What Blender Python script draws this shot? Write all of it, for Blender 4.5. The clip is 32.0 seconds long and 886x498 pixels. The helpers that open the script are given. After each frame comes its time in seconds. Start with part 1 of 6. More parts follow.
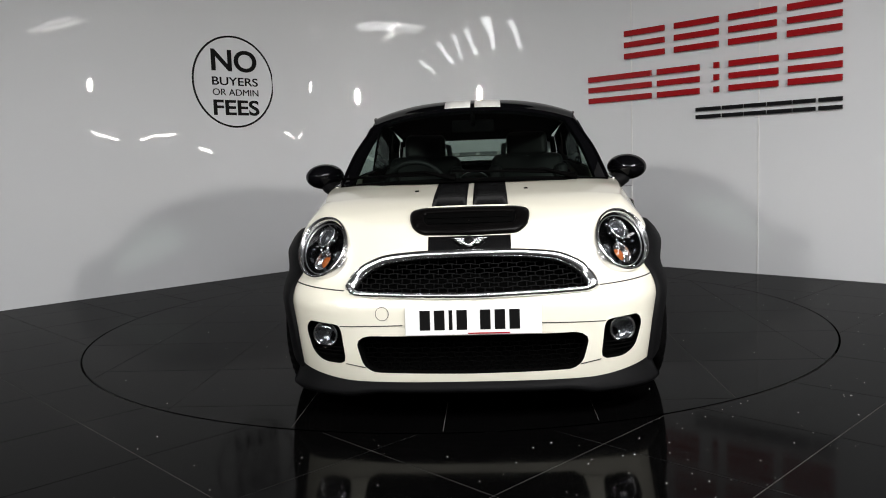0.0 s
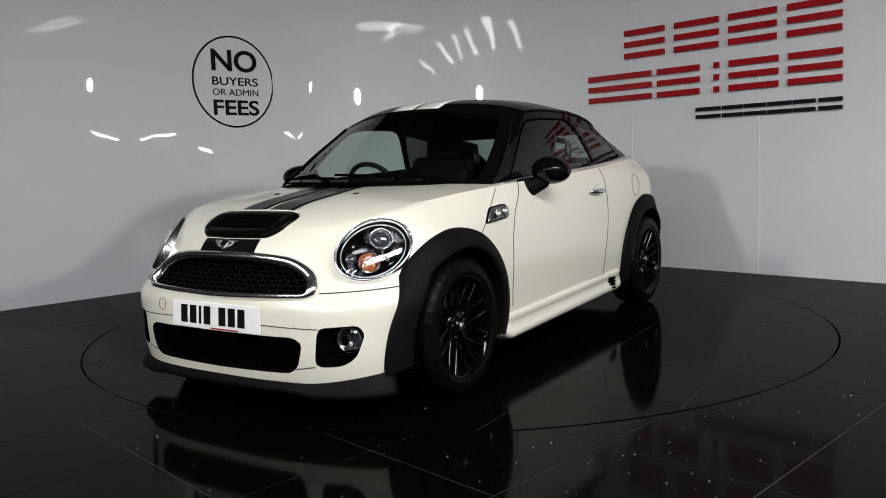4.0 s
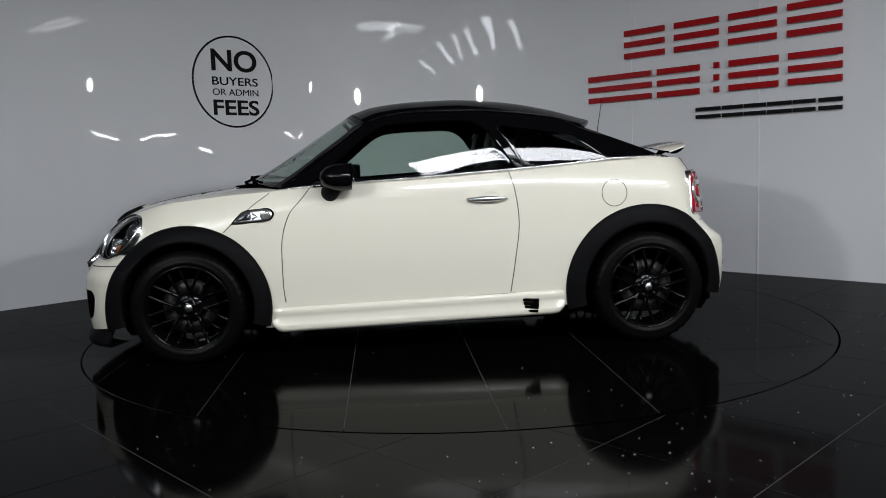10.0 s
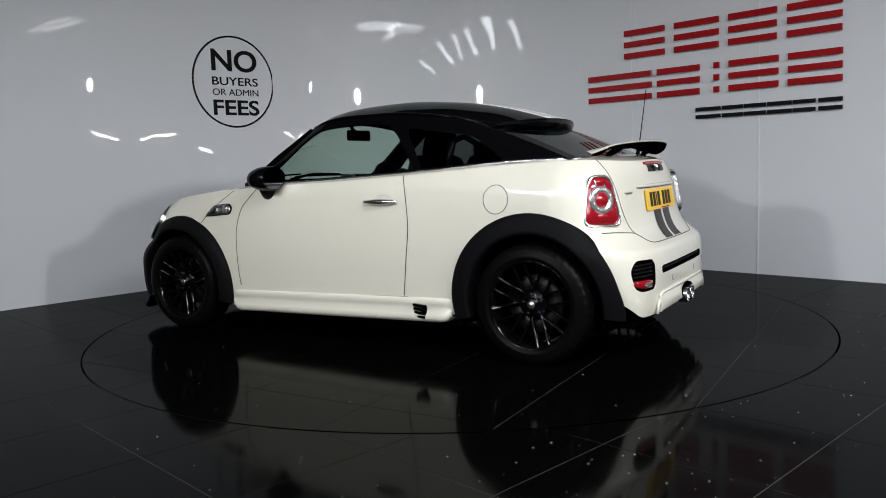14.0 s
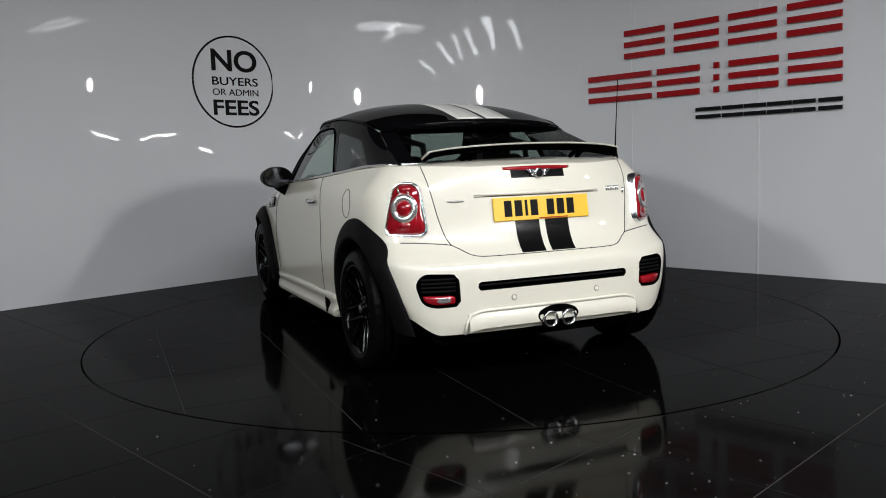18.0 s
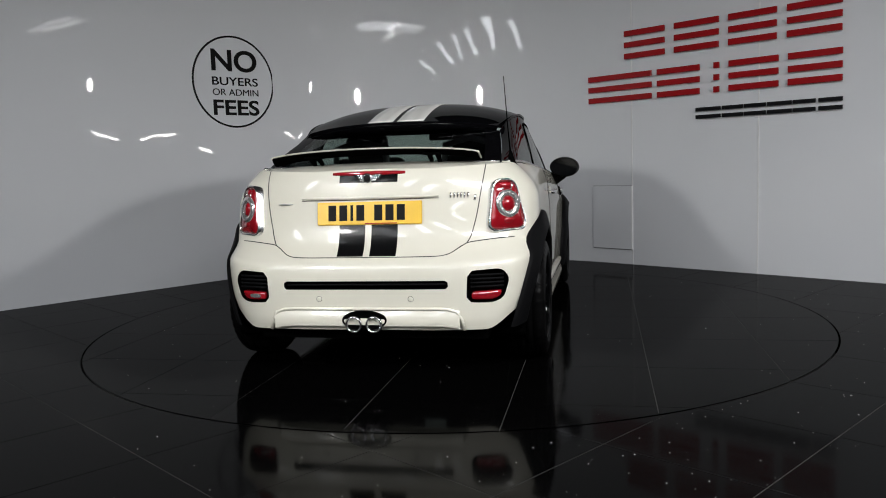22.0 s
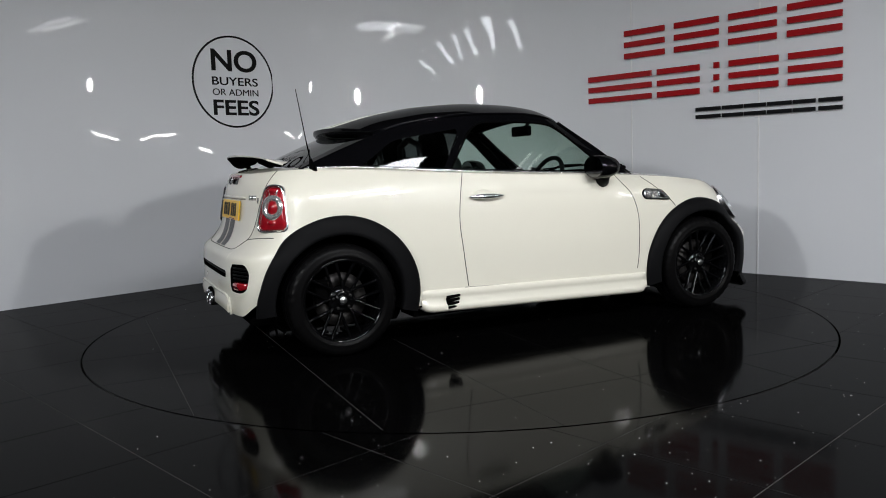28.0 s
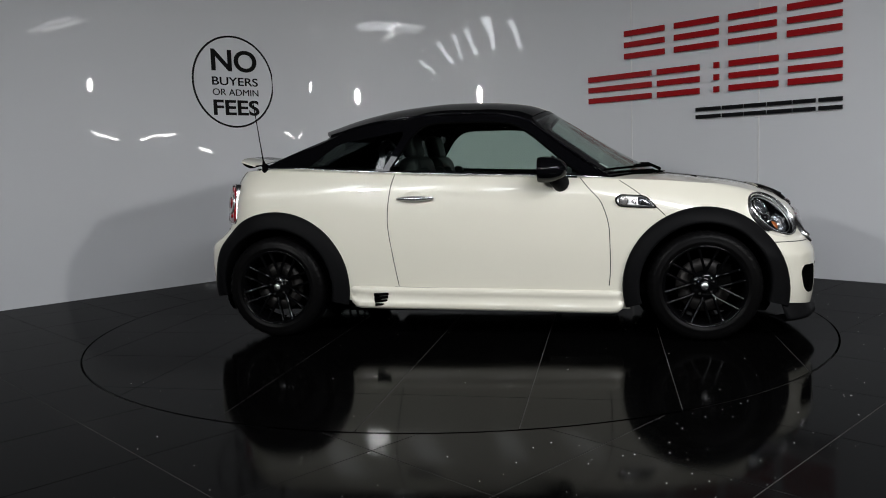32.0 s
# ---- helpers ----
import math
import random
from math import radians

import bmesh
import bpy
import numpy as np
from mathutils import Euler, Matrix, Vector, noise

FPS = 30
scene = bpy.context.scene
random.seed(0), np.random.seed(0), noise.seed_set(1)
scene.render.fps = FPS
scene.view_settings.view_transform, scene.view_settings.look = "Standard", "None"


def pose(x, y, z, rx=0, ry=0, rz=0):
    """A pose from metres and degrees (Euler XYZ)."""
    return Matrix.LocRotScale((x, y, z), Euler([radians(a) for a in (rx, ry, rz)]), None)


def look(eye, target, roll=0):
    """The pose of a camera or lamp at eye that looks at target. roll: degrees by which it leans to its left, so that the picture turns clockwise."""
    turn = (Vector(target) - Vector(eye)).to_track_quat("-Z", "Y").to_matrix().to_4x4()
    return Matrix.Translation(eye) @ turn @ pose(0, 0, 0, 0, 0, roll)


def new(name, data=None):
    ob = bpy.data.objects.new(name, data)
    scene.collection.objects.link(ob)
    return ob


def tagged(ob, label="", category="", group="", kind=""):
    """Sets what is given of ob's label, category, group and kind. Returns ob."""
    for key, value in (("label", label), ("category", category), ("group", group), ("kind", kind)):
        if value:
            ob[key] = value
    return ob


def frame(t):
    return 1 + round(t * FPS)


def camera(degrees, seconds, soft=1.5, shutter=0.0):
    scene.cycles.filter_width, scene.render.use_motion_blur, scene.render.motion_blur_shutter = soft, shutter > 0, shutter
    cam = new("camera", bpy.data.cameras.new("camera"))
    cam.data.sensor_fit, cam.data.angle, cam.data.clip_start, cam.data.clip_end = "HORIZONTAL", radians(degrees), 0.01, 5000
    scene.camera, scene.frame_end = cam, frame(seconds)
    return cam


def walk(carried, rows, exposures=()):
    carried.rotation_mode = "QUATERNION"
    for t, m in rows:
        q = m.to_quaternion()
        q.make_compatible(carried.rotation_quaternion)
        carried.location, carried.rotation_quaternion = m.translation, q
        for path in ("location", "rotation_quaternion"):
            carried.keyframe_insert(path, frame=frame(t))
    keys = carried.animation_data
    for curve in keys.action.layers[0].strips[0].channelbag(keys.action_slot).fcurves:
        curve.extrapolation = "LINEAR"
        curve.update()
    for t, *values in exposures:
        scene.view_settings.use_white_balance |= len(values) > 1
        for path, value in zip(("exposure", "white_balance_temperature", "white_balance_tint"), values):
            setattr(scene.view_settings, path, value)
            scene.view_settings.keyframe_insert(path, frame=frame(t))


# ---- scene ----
# The car stands on a turntable whose centre is the origin; the camera does not move.
cam = camera(58.58, 32.0, soft=1.0)
EYE = Vector((0, -5.1475, 1.0064))
AIM = Vector((math.sin(radians(-0.8366)) * math.cos(radians(-6.126)), math.cos(radians(-0.8366)) * math.cos(radians(-6.126)), math.sin(radians(-6.126))))
CAM_POSE = look(EYE, EYE + AIM, -1.97)
walk(cam, [(0.0, CAM_POSE), (32.0, CAM_POSE)], exposures=[(0.0, 0.39, 6650, 10), (1.5, 0.33, 6600, 10), (3.0, 0.11, 6550, 10), (6.0, 0.14, 6450, 10), (7.0, 0.01, 6400, 10), (9.0, -0.16, 6300, 10), (13.0, -0.21, 6120, 10), (14.0, 0.16, 6250, 10), (17.0, 0.19, 6400, 10), (18.0, -0.05, 6400, 10), (20.0, -0.11, 6400, 10), (22.0, -0.09, 6400, 10), (24.0, -0.21, 6350, 10), (25.0, 0.24, 6350, 10), (28.0, 0.12, 6300, 10), (30.0, -0.16, 6350, 10), (32.0, -0.19, 6350, 10)])

# ---- light: flood lamps on stands before the turntable, a light panel, twin tubes and rooflights in the dark hall ----
CEIL = 4.0
HALL_BACK = -15.0
TWIN_TUBES = [(5.75, -3.1, 3.92, -53), (2.1, -5.4, 3.80, -40)]
PANEL_X, PANEL_Y, PANEL_TURN, PANEL_LEN, PANEL_WIDE, PANEL_WATTS = 1.92, -5.07, 28.8, 3.6, 1.0, 395
ROOFLIGHTS = [(0.8, -10.9, -0.6, -14.4), (-0.65, -7.9, -2.2, -11.6), (-1.65, -7.1, -3.3, -11.0), (-2.45, -6.1, -4.6, -9.8), (-2.95, -4.3, -5.4, -8.3), (-4.3, -4.2, -7.4, -6.9)]
FLOODS = [(4.15, -4.85, 2.56, 29, 0.65), (-2.85, -5.0, 2.42, 25, 0.65), (5.9, -2.6, 2.73, 2.5, 0.5)]
SIDE_TUBES = [(-4.05, 2.05, -3.35, 1.80), (-2.90, 1.80, -2.10, 1.92), (-1.55, 1.60, -1.15, 1.40)]
world = bpy.data.worlds.new("world")
scene.world = world
world.use_nodes = True
world.node_tree.nodes["Background"].inputs[0].default_value = (0.6, 0.63, 0.66, 1)
world.node_tree.nodes["Background"].inputs[1].default_value = 0.01


# ---- materials ----
def material(name, colour, rough=0.5, metal=0.0, coat=0.0, coat_rough=0.03, var=0.06, scale=3.0, bump=0.0, bump_scale=60.0, spec=0.5, fine=0.0, fine_scale=400.0):
    m = bpy.data.materials.new(name)
    m.use_nodes = True
    nt = m.node_tree
    b = nt.nodes["Principled BSDF"]
    b.inputs["Roughness"].default_value = rough
    b.inputs["Metallic"].default_value = metal
    b.inputs["Coat Weight"].default_value = coat
    b.inputs["Coat Roughness"].default_value = coat_rough
    b.inputs["Specular IOR Level"].default_value = spec
    tc = nt.nodes.new("ShaderNodeTexCoord")
    nz = nt.nodes.new("ShaderNodeTexNoise")
    nz.inputs["Scale"].default_value = scale
    nz.inputs["Detail"].default_value = 6
    nt.links.new(tc.outputs["Object"], nz.inputs["Vector"])
    ramp = nt.nodes.new("ShaderNodeMix")
    ramp.data_type = "RGBA"
    ramp.inputs[6].default_value = (*[c * (1 - var) for c in colour], 1)
    ramp.inputs[7].default_value = (*[min(1, c * (1 + var)) for c in colour], 1)
    nt.links.new(nz.outputs["Fac"], ramp.inputs[0])
    nt.links.new(ramp.outputs[2], b.inputs["Base Color"])
    if fine:
        n3 = nt.nodes.new("ShaderNodeTexNoise")
        n3.inputs["Scale"].default_value = fine_scale
        nt.links.new(tc.outputs["Object"], n3.inputs["Vector"])
        mr = nt.nodes.new("ShaderNodeMapRange")
        mr.inputs[3].default_value = max(0.0, rough - fine)
        mr.inputs[4].default_value = min(1.0, rough + fine)
        nt.links.new(n3.outputs["Fac"], mr.inputs[0])
        nt.links.new(mr.outputs[0], b.inputs["Roughness"])
    if bump:
        n2 = nt.nodes.new("ShaderNodeTexNoise")
        n2.inputs["Scale"].default_value = bump_scale
        n2.inputs["Detail"].default_value = 3
        nt.links.new(tc.outputs["Object"], n2.inputs["Vector"])
        bp = nt.nodes.new("ShaderNodeBump")
        bp.inputs["Strength"].default_value = 1.0
        bp.inputs["Distance"].default_value = bump
        nt.links.new(n2.outputs["Fac"], bp.inputs["Height"])
        nt.links.new(bp.outputs[0], b.inputs["Normal"])
        if coat:
            nt.links.new(bp.outputs[0], b.inputs["Coat Normal"])
    return m


def glass(name, tint, rough=0.0, ior=1.45, mult=1.8):
    m = bpy.data.materials.new(name)
    m.use_nodes = True
    nt = m.node_tree
    out = nt.nodes["Material Output"]
    nt.nodes.remove(nt.nodes["Principled BSDF"])
    tr = nt.nodes.new("ShaderNodeBsdfTransparent")
    tr.inputs[0].default_value = (*tint, 1)
    gl = nt.nodes.new("ShaderNodeBsdfGlossy")
    gl.inputs["Roughness"].default_value = rough
    lw = nt.nodes.new("ShaderNodeLayerWeight")
    lw.inputs[0].default_value = 0.5
    pw = nt.nodes.new("ShaderNodeMath")
    pw.operation, pw.inputs[1].default_value = "POWER", 5.0
    fr = nt.nodes.new("ShaderNodeMath")
    f0 = ((ior - 1) / (ior + 1)) ** 2 * mult
    fr.operation, fr.inputs[1].default_value, fr.inputs[2].default_value = "MULTIPLY_ADD", 1 - f0, f0
    nt.links.new(lw.outputs["Facing"], pw.inputs[0])
    nt.links.new(pw.outputs[0], fr.inputs[0])
    mx = nt.nodes.new("ShaderNodeMixShader")
    nt.links.new(fr.outputs[0], mx.inputs[0])
    nt.links.new(tr.outputs[0], mx.inputs[1])
    nt.links.new(gl.outputs[0], mx.inputs[2])
    nt.links.new(mx.outputs[0], out.inputs[0])
    return m


def glow(name, colour, power):
    m = bpy.data.materials.new(name)
    m.use_nodes = True
    b = m.node_tree.nodes["Principled BSDF"]
    b.inputs["Base Color"].default_value = (*colour, 1)
    b.inputs["Emission Color"].default_value = (*colour, 1)
    b.inputs["Emission Strength"].default_value = power
    return m


M_PAINT = material("cream_paint", (0.68, 0.655, 0.560), 0.32, coat=1.0, coat_rough=0.02, var=0.015, scale=1.5)
M_BLACK = material("gloss_black_paint", (0.002, 0.002, 0.0025), 0.3, coat=0.45, coat_rough=0.02, var=0.1, spec=0.0)
M_STRIPE_BLACK = material("black_vinyl", (0.004, 0.004, 0.0043), 0.22, spec=0.1, coat=0.12, coat_rough=0.06, var=0.1)
M_STRIPE_WHITE = material("white_vinyl", (0.8, 0.79, 0.74), 0.3, coat=0.7, coat_rough=0.04, var=0.02)
M_CLAD = material("grained_black_plastic", (0.0042, 0.0042, 0.0046), 0.55, var=0.12, scale=9, bump=0.0005, bump_scale=320, spec=0.05)
M_SCOOP = material("smooth_black_plastic", (0.002, 0.0018, 0.0018), 0.3, var=0.1, spec=0.05)
M_MESH = material("grille_plastic", (0.0035, 0.0035, 0.0037), 0.5, var=0.1, spec=0.06)
M_DARK = material("matt_black", (0.0018, 0.0018, 0.0018), 0.9, var=0.15, spec=0.0)
M_SEAM = material("panel_gap", (0.012, 0.011, 0.01), 0.8, var=0.1)
M_RUBBER = material("tyre_rubber", (0.0026, 0.0025, 0.0026), 0.36, var=0.25, scale=14, bump=0.0006, bump_scale=240, spec=0.05)
M_ALLOY = material("gloss_black_alloy", (0.0015, 0.0015, 0.0017), 0.3, coat=0.45, coat_rough=0.03, var=0.12, spec=0.0)
M_DISC = material("brake_disc_steel", (0.03, 0.028, 0.027), 0.5, metal=0.8, var=0.2, scale=20)
M_CHROME = material("chrome", (0.82, 0.82, 0.83), 0.22, metal=1.0, var=0.03)
M_MIRROR = material("dark_mirror_glass", (0.12, 0.12, 0.125), 0.05, metal=1.0, var=0.03)
M_SATIN = material("satin_metal", (0.5, 0.5, 0.5), 0.3, metal=1.0, var=0.06)
M_PIPE = material("dark_pipe", (0.01, 0.01, 0.01), 0.5, metal=0.6, var=0.2)
M_PLATE_W = material("white_plate", (0.78, 0.78, 0.78), 0.35, var=0.03)
M_PLATE_Y = material("yellow_plate", (0.78, 0.47, 0.02), 0.35, var=0.03)
M_INK = material("black_ink", (0.004, 0.004, 0.004), 0.45, var=0.05, spec=0.1)
M_RED = material("red_lens", (0.26, 0.006, 0.012), 0.1, coat=1.0, var=0.12, scale=30)
M_CLEAR = material("clear_reflector", (0.68, 0.66, 0.65), 0.18, metal=0.8, coat=1.0, var=0.2, scale=60)
M_PROJ = material("projector_glass", (0.10, 0.105, 0.115), 0.12, metal=0.6, coat=1.0, var=0.2, scale=50)
M_AMBER = material("amber_lens", (0.34, 0.09, 0.022), 0.15, coat=1.0, var=0.15, scale=40)
M_LEATHER = material("black_leather", (0.0065, 0.0065, 0.007), 0.5, var=0.15, scale=8, bump=0.0008, bump_scale=140, spec=0.15)
M_GREY_IN = material("grey_headlining", (0.09, 0.088, 0.085), 0.9, var=0.1)
M_GLASS = glass("tinted_glass", (0.69, 0.79, 0.74), mult=1.3)
M_GLASS_DARK = glass("dark_tinted_glass", (0.42, 0.48, 0.46), mult=1.0)
M_GLASS_BLACK = glass("black_tinted_glass", (0.10, 0.11, 0.11), mult=1.0)
M_LENS = glass("lamp_cover_glass", (0.92, 0.93, 0.94), mult=2.6)
M_LETTER_RED = material("red_acrylic", (0.31, 0.008, 0.011), 0.25, var=0.05, spec=0.25)
M_LETTER_BLACK = material("black_acrylic", (0.006, 0.006, 0.007), 0.3, var=0.05, spec=0.2)
M_TILE = material("black_polished_tile", (0.001, 0.00097, 0.001), 0.085, var=0.35, scale=2.2, bump=0.00012, bump_scale=3.5, fine=0.06, fine_scale=5)


def film_gloss(m, share):
    """Worn polish: the clear surface mirrors only a share of what new glaze would."""
    nt = m.node_tree
    b, out = nt.nodes["Principled BSDF"], nt.nodes["Material Output"]
    b.inputs["Specular IOR Level"].default_value = 0.0
    gl = nt.nodes.new("ShaderNodeBsdfGlossy")
    for name in ("Roughness", "Normal"):
        nt.links.new(b.inputs[name].links[0].from_socket, gl.inputs[name])
    fr = nt.nodes.new("ShaderNodeFresnel")
    fr.inputs["IOR"].default_value = 1.5
    mu = nt.nodes.new("ShaderNodeMath")
    mu.operation, mu.inputs[1].default_value = "MULTIPLY", share
    mx = nt.nodes.new("ShaderNodeMixShader")
    nt.links.new(fr.outputs[0], mu.inputs[0])
    nt.links.new(mu.outputs[0], mx.inputs[0])
    nt.links.new(b.outputs[0], mx.inputs[1])
    nt.links.new(gl.outputs[0], mx.inputs[2])
    nt.links.new(mx.outputs[0], out.inputs[0])


film_gloss(M_TILE, 0.28)
M_GROUT = material("grey_grout", (0.045, 0.044, 0.043), 0.8, var=0.3, scale=30)
M_GAP = material("turntable_gap", (0.004, 0.004, 0.004), 0.9, var=0.1)
M_DUST = material("pale_dust", (0.6, 0.6, 0.58), 0.6, var=0.2)
M_CEIL = material("dark_ceiling", (0.035, 0.035, 0.037), 0.85, var=0.15)
M_BACK = material("grey_back_wall", (0.07, 0.07, 0.073), 0.7, var=0.1)
M_BATTEN = material("white_batten", (0.7, 0.7, 0.7), 0.4, var=0.03)
M_TUBE = glow("tube_glow", (1.0, 0.99, 0.96), 8.0)
M_TUBE_SIDE = glow("bright_tube_glow", (1.0, 0.99, 0.96), 34.0)
M_TUBE_TWIN = glow("twin_tube_glow", (1.0, 0.99, 0.97), 5.0)
M_PANEL = glow("light_panel_glow", (0.93, 0.97, 1.0), 1.0)
M_ROOFLIGHT = glow("rooflight_glow", (0.95, 0.98, 1.0), 12.5)


def wall_material():
    """White glossy sheet that is slightly wavy, so that lamps smear in it."""
    m = material("white_gloss_panel", (0.68, 0.69, 0.715), 0.42, spec=0.3, coat=0.8, coat_rough=0.012, var=0.02, scale=0.8)
    nt = m.node_tree
    b = nt.nodes["Principled BSDF"]
    tc = nt.nodes.new("ShaderNodeTexCoord")
    mp = nt.nodes.new("ShaderNodeMapping")
    mp.inputs["Scale"].default_value = (1.0, 1.0, 0.35)
    n = nt.nodes.new("ShaderNodeTexNoise")
    n.inputs["Scale"].default_value = 1.9
    n.inputs["Detail"].default_value = 2.0
    bp = nt.nodes.new("ShaderNodeBump")
    bp.inputs["Strength"].default_value = 1.0
    bp.inputs["Distance"].default_value = 0.0045
    nt.links.new(tc.outputs["Object"], mp.inputs[0])
    nt.links.new(mp.outputs[0], n.inputs["Vector"])
    nt.links.new(n.outputs["Fac"], bp.inputs["Height"])
    nt.links.new(bp.outputs[0], b.inputs["Coat Normal"])
    return m


M_WALL = wall_material()


# ---- mesh helpers ----
def mesh_object(name, verts, faces, mat, smooth=True):
    me = bpy.data.meshes.new(name)
    me.from_pydata([tuple(v) for v in verts], [], faces)
    me.materials.append(mat)
    if smooth:
        me.polygons.foreach_set("use_smooth", [True] * len(me.polygons))
    me.update()
    return new(name, me)


def part(name, bm, mat, parent=None, label=""):
    """Links a bmesh, or a pair of verts and faces, as one mesh object under a thing or a part."""
    smooth = True
    if isinstance(bm, tuple):
        ob = mesh_object(name, bm[0], bm[1], mat, smooth)
    else:
        me = bpy.data.meshes.new(name)
        bm.to_mesh(me)
        bm.free()
        me.materials.append(mat)
        ob = new(name, me)
    if parent:
        ob.parent = parent
    if label:
        tagged(ob, label)
    return ob


def sharp(ob, degrees=35):
    """Smooth shading that keeps edges over that angle sharp."""
    me = ob.data
    bm = bmesh.new()
    bm.from_mesh(me)
    lim = radians(degrees)
    for f in bm.faces:
        f.smooth = True
    for e in bm.edges:
        if len(e.link_faces) == 2:
            e.smooth = e.calc_face_angle(0) < lim
    bm.to_mesh(me)
    bm.free()
    return ob


def join(*pieces):
    verts, faces = [], []
    for v, f in pieces:
        o = len(verts)
        verts += list(v)
        faces += [tuple(i + o for i in q) for q in f]
    return verts, faces


def box(cx, cy, cz, sx, sy, sz, bevel=0.0):
    bm = bmesh.new()
    bmesh.ops.create_cube(bm, size=1, matrix=Matrix.Translation((cx, cy, cz)) @ Matrix.Diagonal((sx, sy, sz, 1)))
    if bevel:
        bmesh.ops.bevel(bm, geom=bm.edges[:], offset=bevel, segments=2, affect="EDGES", profile=0.5)
    return bm


def box_vf(bm):
    bm.verts.ensure_lookup_table()
    bm.verts.index_update()
    v = [tuple(x.co) for x in bm.verts]
    f = [tuple(x.index for x in q.verts) for q in bm.faces]
    bm.free()
    return v, f


def tube(pts, r, closed=False, n=8, flat=1.0, cap=True):
    """A round bar along points. flat squeezes it along its binormal."""
    pts = [Vector(q) for q in pts]
    verts, faces = [], []
    k = len(pts)
    up = Vector((0, 0, 1))
    for i, q in enumerate(pts):
        a = pts[(i - 1) % k] if closed or i else pts[0]
        b = pts[(i + 1) % k] if closed or i < k - 1 else pts[-1]
        d = (b - a).normalized()
        side = d.cross(up)
        side = side.normalized() if side.length > 1e-3 else Vector((1, 0, 0))
        top = side.cross(d).normalized()
        rr = r[i] if isinstance(r, (list, tuple)) else r
        for j in range(n):
            t = 2 * math.pi * j / n
            verts.append(q + side * (math.cos(t) * rr) + top * (math.sin(t) * rr * flat))
    for i in range(k if closed else k - 1):
        for j in range(n):
            faces.append((i * n + j, i * n + (j + 1) % n, ((i + 1) % k) * n + (j + 1) % n, ((i + 1) % k) * n + j))
    if cap and not closed:
        faces.append(tuple(range(n - 1, -1, -1)))
        faces.append(tuple((k - 1) * n + j for j in range(n)))
    return verts, faces


def grid(fn, nu, nv, closed_u=False):
    """verts and faces of fn(a, b) with a, b from 0 to 1."""
    verts = [fn(i / nu, j / nv) for i in range(nu + (0 if closed_u else 1)) for j in range(nv + 1)]
    faces = []
    m = nu if closed_u else nu + 1
    for i in range(nu):
        for j in range(nv):
            a, b = i * (nv + 1) + j, ((i + 1) % m) * (nv + 1) + j
            faces.append((a, b, b + 1, a + 1))
    return verts, faces


def spin(profile, n=48, axis="y", centre=(0, 0, 0)):
    """A turned form: profile of (radius, height along the axis)."""
    cx, cy, cz = centre
    verts, faces = [], []
    k = len(profile)
    for i in range(n):
        t = 2 * math.pi * i / n
        c, s = math.cos(t), math.sin(t)
        for r, h in profile:
            verts.append((cx + r * c, cy + h, cz + r * s) if axis == "y" else (cx + r * c, cy + r * s, cz + h))
    for i in range(n):
        for j in range(k - 1):
            a, b = i * k + j, ((i + 1) % n) * k + j
            faces.append((a, b, b + 1, a + 1))
    return verts, faces


def curve(xs, ys):
    """A smooth, unwavering line through a few values."""
    xs, ys = np.array(xs, float), np.array(ys, float)
    if xs[0] > xs[-1]:
        xs, ys = xs[::-1], ys[::-1]
    h, d = np.diff(xs), np.diff(ys) / np.diff(xs)
    m = np.zeros(len(xs))
    m[0], m[-1] = d[0], d[-1]
    for i in range(1, len(xs) - 1):
        if d[i - 1] * d[i] > 0:
            m[i] = (h[i - 1] + h[i]) / (h[i - 1] / d[i] + h[i] / d[i - 1])

    def at(x):
        x = min(max(x, xs[0]), xs[-1])
        i = min(int(np.searchsorted(xs, x, side="right")) - 1, len(h) - 1)
        i = max(i, 0)
        t = (x - xs[i]) / h[i]
        return float(ys[i] * (1 + 2 * t) * (1 - t) ** 2 + m[i] * h[i] * t * (1 - t) ** 2 + ys[i + 1] * t * t * (3 - 2 * t) + m[i + 1] * h[i] * t * t * (t - 1))
    return at


# ---- the booth: two straight walls with a rounded corner ----
WALL_H = 3.6
R45 = math.sqrt(0.5)
CORNER = Vector((-0.155, 4.155, 0))
DIR_R, DIR_L = Vector((R45, -R45, 0)), Vector((-R45, -R45, 0))
BEND = 2.35


def wall_at(s, off=0.0):
    """A point on the wall's foot. s: metres along the right wall (+) or left wall (-) from where they would meet; off: towards the room."""
    mid = CORNER + (DIR_R + DIR_L) * BEND
    if s >= BEND:
        return CORNER + DIR_R * s + DIR_L * off
    if s <= -BEND:
        return CORNER + DIR_L * -s + DIR_R * off
    t = (s / BEND) * math.pi / 4
    out = Vector((math.sin(t), math.cos(t), 0))
    return mid + out * (BEND - off)


def wall_frame(s):
    """The pose of a sign on the wall: x along it to the right, y up, z into the room."""
    p, q = wall_at(s - 0.01), wall_at(s + 0.01)
    x = (q - p).normalized()
    z = x.cross(Vector((0, 0, 1)))
    m = Matrix((x, Vector((0, 0, 1)), z)).transposed().to_4x4()
    m.translation = wall_at(s)
    return m


